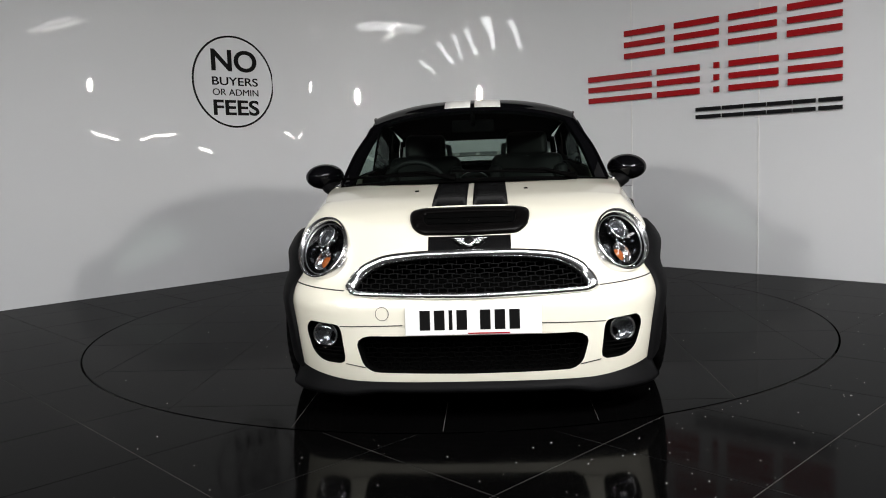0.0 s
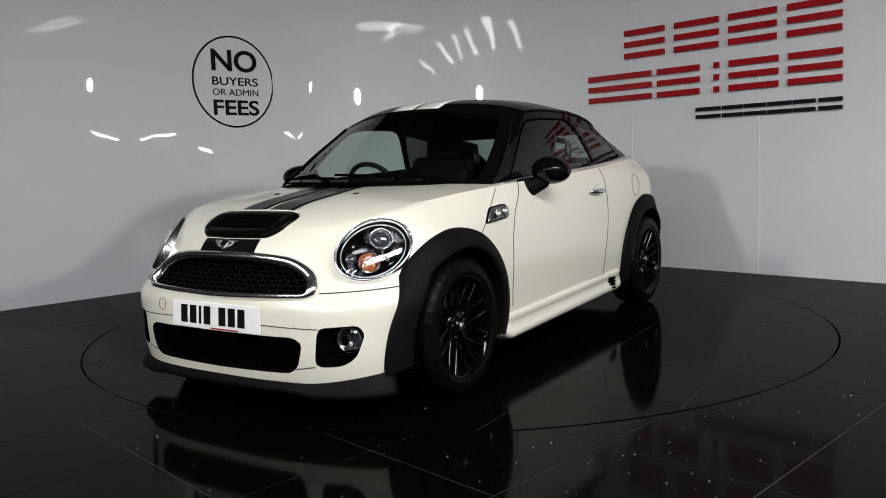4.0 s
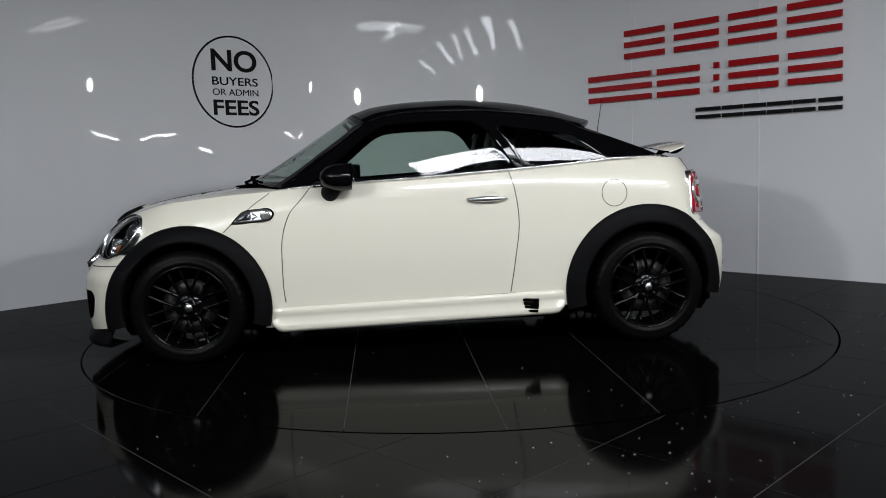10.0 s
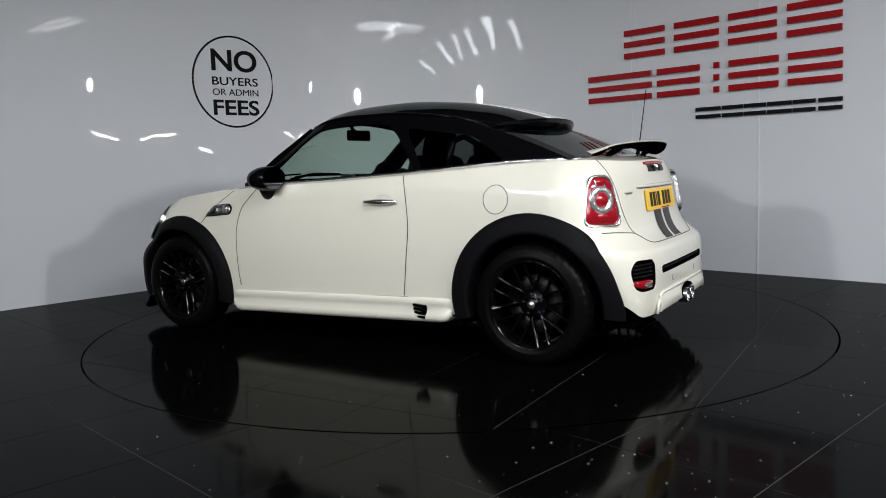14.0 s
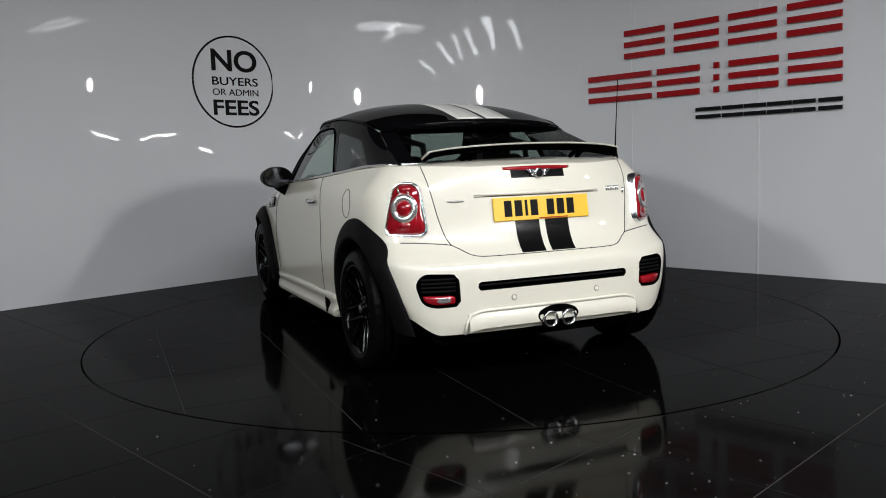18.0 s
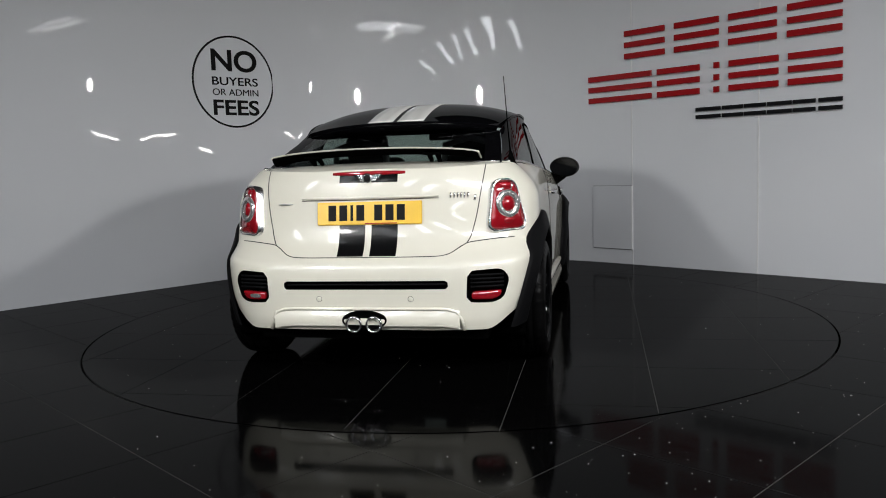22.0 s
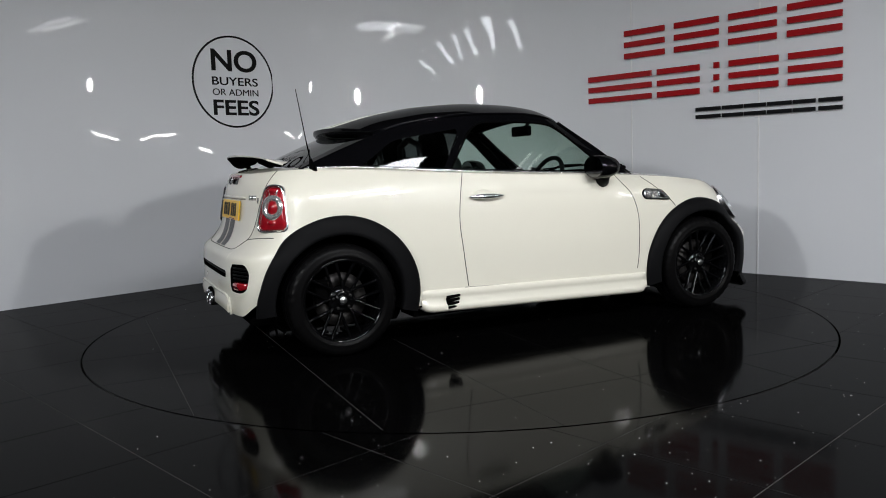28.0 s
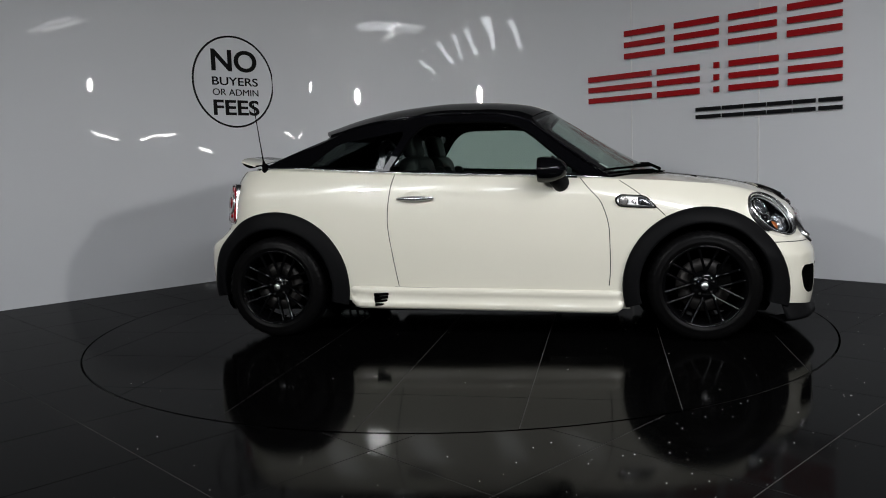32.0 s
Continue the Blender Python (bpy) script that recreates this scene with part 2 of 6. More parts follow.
def build_booth():
    cuts = [-5.4, 2.61, 3.81, 5.01, 5.45]
    names = 0
    for a, b in zip(cuts, cuts[1:]):
        n = 150 if a < 0 < b else 2
        g0, g1 = a + 0.0015, b - 0.0015
        ring = []
        for i in range(n + 1):
            s = g0 + (g1 - g0) * i / n
            ring.append((wall_at(s), wall_at(s, -0.06)))
        verts, faces = [], []
        for p, q in ring:
            for h in (0.0, WALL_H):
                verts += [(p.x, p.y, h), (q.x, q.y, h)]
        for i in range(n):
            o, w = i * 4, i * 4 + 4
            faces += [(o, w, w + 2, o + 2), (o + 1, o + 3, w + 3, w + 1), (o + 2, w + 2, w + 3, o + 3)]
        faces += [(0, 2, 3, 1), (n * 4, n * 4 + 1, n * 4 + 3, n * 4 + 2)]
        names += 1
        ob = mesh_object("wall_panel_%d" % names, verts, faces, M_WALL, False)
        sharp(ob, 30)
        tagged(ob, "glossy white wall sheet, slightly wavy, round the turntable", "wall", "wall sheets", "structure")
    # pale cover strips over the joints
    for s in (2.61, 3.81):
        m = wall_frame(s)
        ob = part("trim", box(0, WALL_H / 2, 0.003, 0.012, WALL_H, 0.006, 0.002), M_BATTEN)
        ob.matrix_world = m
        tagged(ob, "thin white cover strip on the wall joint", "trim", kind="structure")
    # access hatch beside the joint
    hatch = new("wall_hatch")
    hatch.matrix_world = wall_frame(2.385)
    tagged(hatch, "plain white access hatch low in the wall", "hatch")
    part("panel", box(0, 0.442, 0.010, 0.43, 0.60, 0.012, 0.003), M_WALL, hatch)
    for x, y, w, h in ((-0.217, 0.442, 0.005, 0.606), (0, 0.744, 0.435, 0.005), (0, 0.140, 0.435, 0.005)):
        part("edge_gap", box(x, y, 0.004, w, h, 0.006), M_SEAM, hatch)
    part("edge_strip", box(0.222, 0.442, 0.011, 0.012, 0.60, 0.016, 0.003), M_BATTEN, hatch)


build_booth()


def text_mesh(name, word, height, mat, parent, x, y, depth=0.004, width=0.0, bold=0.0, z=0.003):
    """A word of the built-in font, centred at x with its foot at y, scaled to the given capital height and width."""
    cu = bpy.data.curves.new(name, "FONT")
    cu.body = word
    cu.extrude = 0.5
    cu.offset = bold
    tmp = bpy.data.objects.new(name, cu)
    scene.collection.objects.link(tmp)
    bpy.context.view_layer.update()
    me = bpy.data.meshes.new_from_object(tmp.evaluated_get(bpy.context.evaluated_depsgraph_get()))
    bpy.data.objects.remove(tmp)
    bpy.data.curves.remove(cu)
    co = np.array([v.co[:] for v in me.vertices])
    lo, hi = co.min(0), co.max(0)
    sx = width / (hi[0] - lo[0]) if width else height / (hi[1] - lo[1])
    sy = height / (hi[1] - lo[1])
    for v in me.vertices:
        v.co = (x + (v.co.x - (lo[0] + hi[0]) / 2) * sx, y + (v.co.y - lo[1]) * sy, z + v.co.z * depth)
    me.materials.clear()
    me.materials.append(mat)
    ob = new(name, me)
    ob.parent = parent
    return ob


def build_signs():
    sign = new("round_sign")
    sign.matrix_world = wall_frame(-2.61) @ Matrix.Translation((0, 1.833, 0.001))
    tagged(sign, "round black-ringed notice lettered on the white wall", "sign")
    verts, faces = [], []
    for i in range(96):
        t = 2 * math.pi * i / 96
        for r, h in ((0.404, 0.0), (0.404, 0.004), (0.421, 0.004), (0.421, 0.0)):
            verts.append((r * math.cos(t), r * math.sin(t), h))
    for i in range(96):
        for j in range(3):
            a, b = i * 4 + j, ((i + 1) % 96) * 4 + j
            faces.append((a, b, b + 1, a + 1))
    part("ring", (verts, faces), M_INK, sign)
    text_mesh("lettering", "NO", 0.200, M_INK, sign, 0.012, 0.093, width=0.47, bold=0.022)
    text_mesh("lettering", "BUYERS", 0.076, M_INK, sign, 0.012, -0.034, width=0.475, bold=0.012)
    text_mesh("lettering", "OR ADMIN", 0.060, M_INK, sign, 0.012, -0.126, width=0.475, bold=0.0)
    text_mesh("lettering", "FEES", 0.143, M_INK, sign, 0.012, -0.308, width=0.475, bold=0.022)
    # the firm's name: plain raised bars of its size and colour
    name = new("wall_lettering")
    name.matrix_world = wall_frame(3.31)
    tagged(name, "raised red and black sign bars on the white wall", "sign")

    def bars(x0, x1, y0, y1, rows, mat, depth):
        h = (y1 - y0) / (2 * rows - 1)
        for k in range(rows):
            part("bar", box((x0 + x1) / 2 - 3.31, y0 + h * (2 * k + 0.5), 0.012 + depth / 2, x1 - x0, h, depth, 0.003), mat, name)
    for x0, x1 in ((2.548, 2.962), (3.056, 3.47), (3.555, 3.96), (4.041, 4.455)):
        bars(x0, x1, 1.912, 2.168, 3, M_LETTER_RED, 0.02)
    for x0, x1 in ((2.147, 2.83), (2.887, 3.297), (3.426, 3.476), (3.561, 3.977), (4.053, 4.463)):
        bars(x0, x1, 1.535, 1.787, 3, M_LETTER_RED, 0.02)
    for x0, x1 in ((3.26, 3.488), (3.499, 3.686), (3.692, 3.876), (3.886, 4.085), (4.091, 4.268), (4.289, 4.468)):
        bars(x0, x1, 1.322, 1.418, 2, M_LETTER_BLACK, 0.014)


build_signs()


# ---- floor, turntable and the rest of the room ----
RING = 2.26
GAP = 0.010


def clip_poly(poly, nx, ny, d):
    """The part of a polygon with nx*x + ny*y <= d."""
    out = []
    for i, (x, y) in enumerate(poly):
        X, Y = poly[(i + 1) % len(poly)]
        a, b = nx * x + ny * y - d, nx * X + ny * Y - d
        if a <= 0:
            out.append((x, y))
        if a * b < 0:
            t = a / (a - b)
            out.append((x + t * (X - x), y + t * (Y - y)))
    return out


def slab(poly, z0, z1):
    n = len(poly)
    verts = [(x, y, z1) for x, y in poly] + [(x, y, z0) for x, y in poly]
    faces = [tuple(range(n))] + [(i, i + n, (i + 1) % n + n, (i + 1) % n) for i in range(n)]
    return verts, faces


def build_floor():
    """Square tiles laid along the walls, cut round the turntable."""
    floor = mesh_object("floor", *_ring_sheet(RING + GAP, 22.0, -0.0024), M_GROUT, False)
    tagged(floor, "dark grout bed of the polished black tile floor", "floor", kind="structure")
    pitch, joint = 0.585, 0.0018
    rest = []
    for i in range(-24, 31):
        for j in range(-31, 25):
            u, v = 2.105 / math.sqrt(2) + pitch * i, -2.745 / math.sqrt(2) + pitch * j
            sq = [(u + joint, v + joint), (u + pitch - joint, v + joint), (u + pitch - joint, v + pitch - joint), (u + joint, v + pitch - joint)]
            poly = [((a + b) * R45, (b - a) * R45) for a, b in sq]
            cx, cy = sum(q[0] for q in poly) / 4, sum(q[1] for q in poly) / 4
            if cy - cx > 4.9 or cx + cy > 4.6 or cy < -14.5 or abs(cx) > 8.5:
                continue
            poly = clip_poly(poly, -R45, R45, 4.31 * R45 - 0.004)
            poly = clip_poly(poly, R45, R45, 4.0 * R45 - 0.004) if len(poly) > 2 else poly
            if len(poly) < 3:
                continue
            r = [math.hypot(*q) for q in poly]
            if max(r) < RING + GAP:
                continue
            if min(r) < RING + GAP + 0.45:
                poly = _outside_circle(poly, RING + GAP)
                if len(poly) < 3:
                    continue
            vf = slab(poly, -0.004, -0.001)
            if -4.4 < cy < 4.2 and abs(cx) < 4.3:
                part("tile", vf, M_TILE, floor).data.polygons.foreach_set("use_smooth", [False] * len(vf[1]))
            else:
                rest.append(vf)
    ob = part("far_tiles", join(*rest), M_TILE, floor)
    ob.data.polygons.foreach_set("use_smooth", [False] * len(ob.data.polygons))
    tagged(ob, kind="stuff")


def _outside_circle(poly, R):
    """A convex polygon with a disc about the origin taken out; the cut follows the circle."""
    dense = []
    for i, (x, y) in enumerate(poly):
        X, Y = poly[(i + 1) % len(poly)]
        for k in range(24):
            dense.append((x + (X - x) * k / 24, y + (Y - y) * k / 24))
    if min(math.hypot(*q) for q in dense) >= R:
        return poly
    out = []
    for x, y in dense:
        r = math.hypot(x, y)
        out.append((x, y) if r >= R else (x * R / r, y * R / r))
    keep = [q for i, q in enumerate(out) if math.dist(q, out[i - 1]) > 1e-4]
    return keep if max(math.hypot(*q) for q in keep) > R + 0.004 else []


def _ring_sheet(r0, r1, z, n=96):
    verts, faces = [], []
    for i in range(n):
        t = 2 * math.pi * i / n
        verts += [(r0 * math.cos(t), r0 * math.sin(t), z), (r1 * math.cos(t), r1 * math.sin(t), z)]
    for i in range(n):
        a, b = 2 * i, 2 * ((i + 1) % n)
        faces.append((a, a + 1, b + 1, b))
    return verts, faces


def build_turntable():
    table = new("turntable")
    tagged(table, "round tiled turntable let flush into the black floor", "turntable")
    n = 128
    rim = [(RING * math.cos(2 * math.pi * i / n), RING * math.sin(2 * math.pi * i / n)) for i in range(n)]
    part("bed", slab([(x * 0.994, y * 0.994) for x, y in rim], -0.05, -0.0013), M_GROUT, table).data.polygons.foreach_set("use_smooth", [False] * (n + 1))
    px, py, joint = 0.622, 0.600, 0.0016
    for i in range(-4, 4):
        for j in range(-4, 4):
            x0, y0 = 0.02 + px * i + joint, 0.04 + py * j + joint
            x1, y1 = x0 + px - 2 * joint, y0 + py - 2 * joint
            poly = list(rim)
            for nx, ny, d in ((1, 0, x1), (-1, 0, -x0), (0, 1, y1), (0, -1, -y0)):
                poly = clip_poly(poly, nx, ny, d) if len(poly) > 2 else poly
            if len(poly) < 3:
                continue
            vf = slab(poly, -0.0035, 0.0)
            part("tile", vf, M_TILE, table).data.polygons.foreach_set("use_smooth", [False] * len(vf[1]))
    well = mesh_object("turntable_pit", *_ring_sheet(RING - 0.02, RING + GAP + 0.02, -0.055), M_GAP, False)
    tagged(well, "dark gap round the turntable", "floor", kind="structure")
    return table


build_floor()
TABLE = build_turntable()


def build_dust():
    """Small pale flecks lying on the polished floor."""
    rng = random.Random(4)

    def flecks(n, place):
        bits = []
        while len(bits) < n:
            x, y = place()
            r = rng.uniform(0.0012, 0.0032)
            k = rng.randint(4, 6)
            t0 = rng.uniform(0, 6)
            ring = [(x + r * rng.uniform(0.6, 1.2) * math.cos(t0 + 2 * math.pi * i / k), y + r * rng.uniform(0.6, 1.2) * math.sin(t0 + 2 * math.pi * i / k), 0.0002) for i in range(k)]
            bits.append((ring + [(x, y, r * 0.8)], [(i, (i + 1) % k, k) for i in range(k)]))
        return join(*bits)

    def outside():
        while True:
            x, y = rng.gauss(1.1, 1.1), rng.uniform(-3.2, 0.6)
            if RING + 0.03 < math.hypot(x, y) < 3.6:
                return x, y

    def within():
        while True:
            x, y = rng.uniform(-2.2, 2.2), rng.uniform(-2.2, 2.2)
            if math.hypot(x, y) < RING - 0.05:
                return x, y
    tagged(part("floor_dust", flecks(210, outside), M_DUST), "pale dust flecks on the black floor", "dust", kind="stuff")
    tagged(part("dust", flecks(100, within), M_DUST, TABLE), kind="stuff")


build_dust()


def build_room():
    c = part("ceiling", box(0, HALL_BACK / 2 + 2.75, CEIL + 0.1, 19, 5.5 - HALL_BACK, 0.2), M_CEIL)
    tagged(c, "dark matt ceiling of the hall", "ceiling", kind="structure")
    for nm, b in (("wall_back", box(0, HALL_BACK - 0.1, 2.0, 18.6, 0.2, 4.0)), ("wall_side_west", box(-9.2, HALL_BACK / 2 + 2.6, 2.0, 0.2, 5.2 - HALL_BACK, 4.0)), ("wall_side_east", box(9.2, HALL_BACK / 2 + 2.6, 2.0, 0.2, 5.2 - HALL_BACK, 4.0)), ("wall_far", box(0, 5.3, 2.0, 19, 0.2, 4.0))):
        w = part(nm, b, M_BACK)
        tagged(w, "plain grey hall wall", "wall", kind="structure")


build_room()


def build_floods():
    """The key lamps: square heads on tripod stands, outside the picture but seen in every gloss."""
    for x, y, z, watts, size in FLOODS:
        lamp = new("flood_lamp")
        aim = look((x, y, z), (0, 0.6, 1.6))
        lamp.matrix_world = Matrix.Translation((x, y, 0))
        tagged(lamp, "lit square flood lamp on a black tripod stand", "flood lamp", "flood lamps")
        turn = Matrix.Translation((0, 0, z)) @ aim.to_3x3().to_4x4()
        part("head", box(0, 0, 0.09, 0.46 * size, 0.46 * size, 0.12, 0.02), M_DARK, lamp).matrix_basis = turn
        part("diffuser", box(0, 0, 0.022, 0.42 * size, 0.42 * size, 0.012, 0.003), M_TUBE, lamp).matrix_basis = turn
        part("pole", tube([(0, 0, 0.5), (0, 0, z - 0.1)], 0.018, n=10), M_DARK, lamp)
        for k in range(3):
            t = 2 * math.pi * k / 3
            part("leg", tube([(0, 0, 0.75), (0.45 * math.cos(t), 0.45 * math.sin(t), 0.012)], 0.012, n=8), M_DARK, lamp)
        li = bpy.data.lights.new("flood_light", "AREA")
        li.shape, li.size, li.size_y, li.energy, li.color = "ELLIPSE", 0.36 * size, 0.56 * size, watts, (1.0, 0.985, 0.95)
        li.spread = radians(84)
        ob = new("flood_light", li)
        ob.matrix_world = aim
    sheet = new("panel_lamp")
    sheet.matrix_world = pose(PANEL_X, PANEL_Y, CEIL, 0, 0, PANEL_TURN)
    tagged(sheet, "large lit white light panel under the ceiling", "ceiling lamp")
    part("frame", box(0, 0, -0.04, PANEL_LEN + 0.1, PANEL_WIDE + 0.1, 0.08, 0.01), M_BATTEN, sheet)
    part("diffuser", box(0, 0, -0.084, PANEL_LEN, PANEL_WIDE, 0.008, 0.002), M_PANEL, sheet)
    li = bpy.data.lights.new("panel_light", "AREA")
    li.shape, li.size, li.size_y, li.energy, li.color = "RECTANGLE", PANEL_LEN, PANEL_WIDE, PANEL_WATTS, (0.965, 0.97, 0.985)
    li.spread = radians(163)
    new("panel_light", li).matrix_world = pose(PANEL_X, PANEL_Y, CEIL - 0.092, 0, 0, PANEL_TURN)
    for x, y, z, turn in TWIN_TUBES:
        lamp = new("twin_tube_lamp")
        lamp.matrix_world = pose(x, y, z, 0, 0, turn)
        tagged(lamp, "hanging white batten with two bright tubes", "ceiling lamp", "twin tubes")
        part("housing", box(0, 0, 0.03, 1.7, 0.10, 0.06, 0.008), M_BATTEN, lamp)
        for e in (-1, 1):
            part("tube", tube([(-0.8, e * 0.13, -0.02), (0.8, e * 0.13, -0.02)], 0.034, n=12), M_TUBE_TWIN, lamp)
            part("end_bracket", box(e * 0.82, 0, 0.0, 0.03, 0.34, 0.05, 0.004), M_BATTEN, lamp)
            part("hanger", tube([(e * 0.6, 0, 0.05), (e * 0.6, 0, CEIL - z)], 0.005, n=6), M_BATTEN, lamp)
    for x0, y0, x1, y1 in ROOFLIGHTS:
        lamp = new("rooflight")
        n = math.hypot(x1 - x0, y1 - y0)
        lamp.matrix_world = pose((x0 + x1) / 2, (y0 + y1) / 2, CEIL, 0, 0, math.degrees(math.atan2(y1 - y0, x1 - x0)))
        tagged(lamp, "long pale rooflight strip in the hall ceiling", "rooflight", "rooflights")
        part("frame", box(0, 0, -0.02, n + 0.08, 0.46, 0.04, 0.006), M_BATTEN, lamp)
        part("diffuser", box(0, 0, -0.044, n, 0.38, 0.008, 0.002), M_ROOFLIGHT, lamp)
    for y0, z0, y1, z1 in SIDE_TUBES:
        t = new("wall_tube")
        n = math.hypot(y1 - y0, z1 - z0) / 2
        t.matrix_world = pose(8.9, (y0 + y1) / 2, (z0 + z1) / 2, math.degrees(math.atan2(z1 - z0, y1 - y0))) @ pose(0, 0, 0, 0, 0, 90)
        tagged(t, "lit tube lamp on the hall's side wall", "wall lamp", "wall tubes")
        part("housing", box(0, -0.16, 0, 2 * n + 0.04, 0.08, 0.08, 0.01), M_BATTEN, t)
        part("tube", tube([(-n, 0.0, 0), (n, 0.0, 0)], 0.03, n=10), M_TUBE_SIDE, t)
        for e in (-1, 1):
            part("bracket", box(e * (n - 0.02), -0.07, 0, 0.02, 0.16, 0.05, 0.003), M_BATTEN, t)


build_floods()


# ---- the car, in its own space: x forward, y to its left, origin on the floor between the axles ----
CAR = new("car")
tagged(CAR, "cream two-seat coupe with black roof, stripes and black wheels", "car")
HUB_X, HUB_Z = 1.233, 0.303

XF = curve([0.10, 0.2, 0.3, 0.45, 0.5, 0.53, 0.6, 0.67, 0.70, 0.75, 0.80, 0.9], [1.874, 1.896, 1.904, 1.900, 1.884, 1.872, 1.853, 1.826, 1.803, 1.735, 1.66, 1.55])
XR = curve([0.1, 0.2, 0.3, 0.45, 0.54, 0.60, 0.64, 0.73, 0.84, 0.93, 1.02], [-1.73, -1.757, -1.776, -1.778, -1.768, -1.706, -1.682, -1.656, -1.643, -1.632, -1.60])
NF = curve([0.1, 0.45, 0.52, 0.57, 0.68, 0.80, 0.9], [3.1, 3.1, 2.7, 2.14, 1.88, 2.5, 2.6])
NR = curve([0.1, 0.55, 0.66, 0.8, 0.92, 1.02], [4.2, 4.0, 2.9, 2.6, 2.35, 2.15])
XCF, XCR = 1.3, -1.3
ZSH_FRONT = curve([0, 30, 55, 75, 90], [0.757, 0.766, 0.796, 0.828, 0.850])
ZSH_SIDE = curve([1.3, 1.0, 0.76, 0.43, 0.0, -0.43, -0.79, -1.0, -1.3], [0.850, 0.880, 0.895, 0.912, 0.928, 0.950, 0.973, 0.988, 1.002])
ZSH_REAR = curve([90, 70, 50, 25, 0], [1.002, 1.003, 0.999, 0.990, 0.988])
WSH = curve([1.3, 1.0, 0.6, 0.0, -0.43, -0.8, -1.0, -1.3], [0.665, 0.712, 0.748, 0.762, 0.757, 0.738, 0.722, 0.682])
WV = curve([0, 0.12, 0.3, 0.5, 0.7, 0.85, 0.94, 1.0], [0.765, 0.780, 0.792, 0.800, 0.798, 0.788, 0.770, 0.0])
DOOR_F = curve([0.2, 0.27, 0.44, 0.61, 0.79, 0.88, 0.93], [0.70, 0.718, 0.736, 0.734, 0.690, 0.610, 0.570])
DOOR_R = curve([0.2, 0.30, 0.466, 0.66, 0.84, 0.93, 0.97], [-0.46, -0.477, -0.504, -0.527, -0.507, -0.481, -0.470])
BOOT_Y = curve([0.25, 0.60, 0.64, 0.72, 0.86, 0.985, 1.02], [0.40, 0.445, 0.487, 0.515, 0.543, 0.560, 0.562])


def half_width(v, x):
    w = WSH(x)
    v0 = 0.85 - 0.16 * min(1, max(0, (x - 0.6) / 0.6)) - 0.08 * min(1, max(0, (-x - 0.7) / 0.5))
    if v <= v0:
        return WV(v)
    t = (v - v0) / (1 - v0)
    return WV(v0) + (w - WV(v0)) * t ** 1.8


def z_of(v, zsh, z0):
    return z0 + v * (zsh - z0)


def front_point(phi, v):
    z = z_of(v, ZSH_FRONT(phi), 0.158)
    n, w, xf = NF(z), half_width(v, XCF), XF(z)
    c, s = math.cos(radians(phi)), math.sin(radians(phi))
    return Vector((XCF + (xf - XCF) * max(c, 0) ** (2 / n), w * s ** (2 / n), z))


def rear_point(phi, v):
    z = z_of(v, ZSH_REAR(phi), 0.235)
    n, w, xr = NR(z), half_width(v, XCR), XR(z)
    c, s = math.cos(radians(phi)), math.sin(radians(phi))
    return Vector((XCR + (xr - XCR) * max(c, 0) ** (2 / n), w * s ** (2 / n), z))


def side_point(x, v):
    k = min(1, max(0, (1.3 - x) / 2.6))
    z = z_of(v, ZSH_SIDE(x), 0.158 + 0.077 * k)
    return Vector((x, half_width(v, x), z))


def rear_phi(a, v):
    """a from 1 (side) to 0 (middle), with the boot lid's edge at a = 0.45."""
    z = z_of(v, 0.99, 0.235)
    w, n = half_width(v, XCR), NR(z)
    pb = math.degrees(math.asin(min(0.97, (BOOT_Y(z) / w)) ** (n / 2)))
    return pb * a / 0.45 if a <= 0.45 else pb + (90 - pb) * (a - 0.45) / 0.55


def line_x(k, v):
    """Side stations: 0 front end, 1 door's front edge, 2 door's rear edge, 3 rear end."""
    z = z_of(v, 0.92, 0.2)
    keys = (XCF, DOOR_F(z), DOOR_R(z), XCR)
    i = min(int(k), 2)
    return keys[i] + (keys[i + 1] - keys[i]) * (k - i)


NV = 44
FRONT = [90 * i / 64 for i in range(65)]
NA, NB, NC = 26, 24, 30
SIDE = [i / NA for i in range(NA + 1)] + [1 + i / NB for i in range(1, NB + 1)] + [2 + i / NC for i in range(1, NC + 1)]
REAR = [1 - i / 56 for i in range(57)]


def seam_rows(zs, zsh, z0):
    """Levels that put one row on the height zs."""
    key = (zs - z0) / (zsh - z0)
    j0 = 21
    return [key * j / j0 for j in range(j0 + 1)] + [key + (1 - key) * (j - j0) / (NV - j0) for j in range(j0 + 1, NV + 1)]


J_SEAM = 21
F_SEAM = curve([0, 40, 90], [0.510, 0.522, 0.541])
R_SEAM = curve([0, 24, 36, 41, 90], [0.577, 0.579, 0.596, 0.640, 0.648])
F_GRID = [[front_point(p, v) for v in seam_rows(F_SEAM(p), ZSH_FRONT(p), 0.158)] for p in FRONT]


def rear_column(a):
    vs = seam_rows(R_SEAM(a * 90), ZSH_REAR(a * 90), 0.235)
    pts = [rear_point(rear_phi(a, v), v) for v in vs]
    for j in range(J_SEAM):
        k = min(1, max(0, (pts[j].y - 0.57) / 0.18))
        pts[j].z += 0.10 * k * k * (3 - 2 * k) * (1 - j / J_SEAM) ** 1.5
    return pts


R_GRID = [rear_column(a) for a in REAR]


def side_column(k):
    if k <= 0:
        return F_GRID[-1]
    if k >= 3:
        return R_GRID[0]
    t = k / 3
    vs = [(1 - t) * p + t * q for p, q in zip(seam_rows(0.541, 0.85, 0.158), seam_rows(0.648, 1.002, 0.235))]
    return [side_point(line_x(k, v), v) for v in vs]


S_GRID = [side_column(k) for k in SIDE]


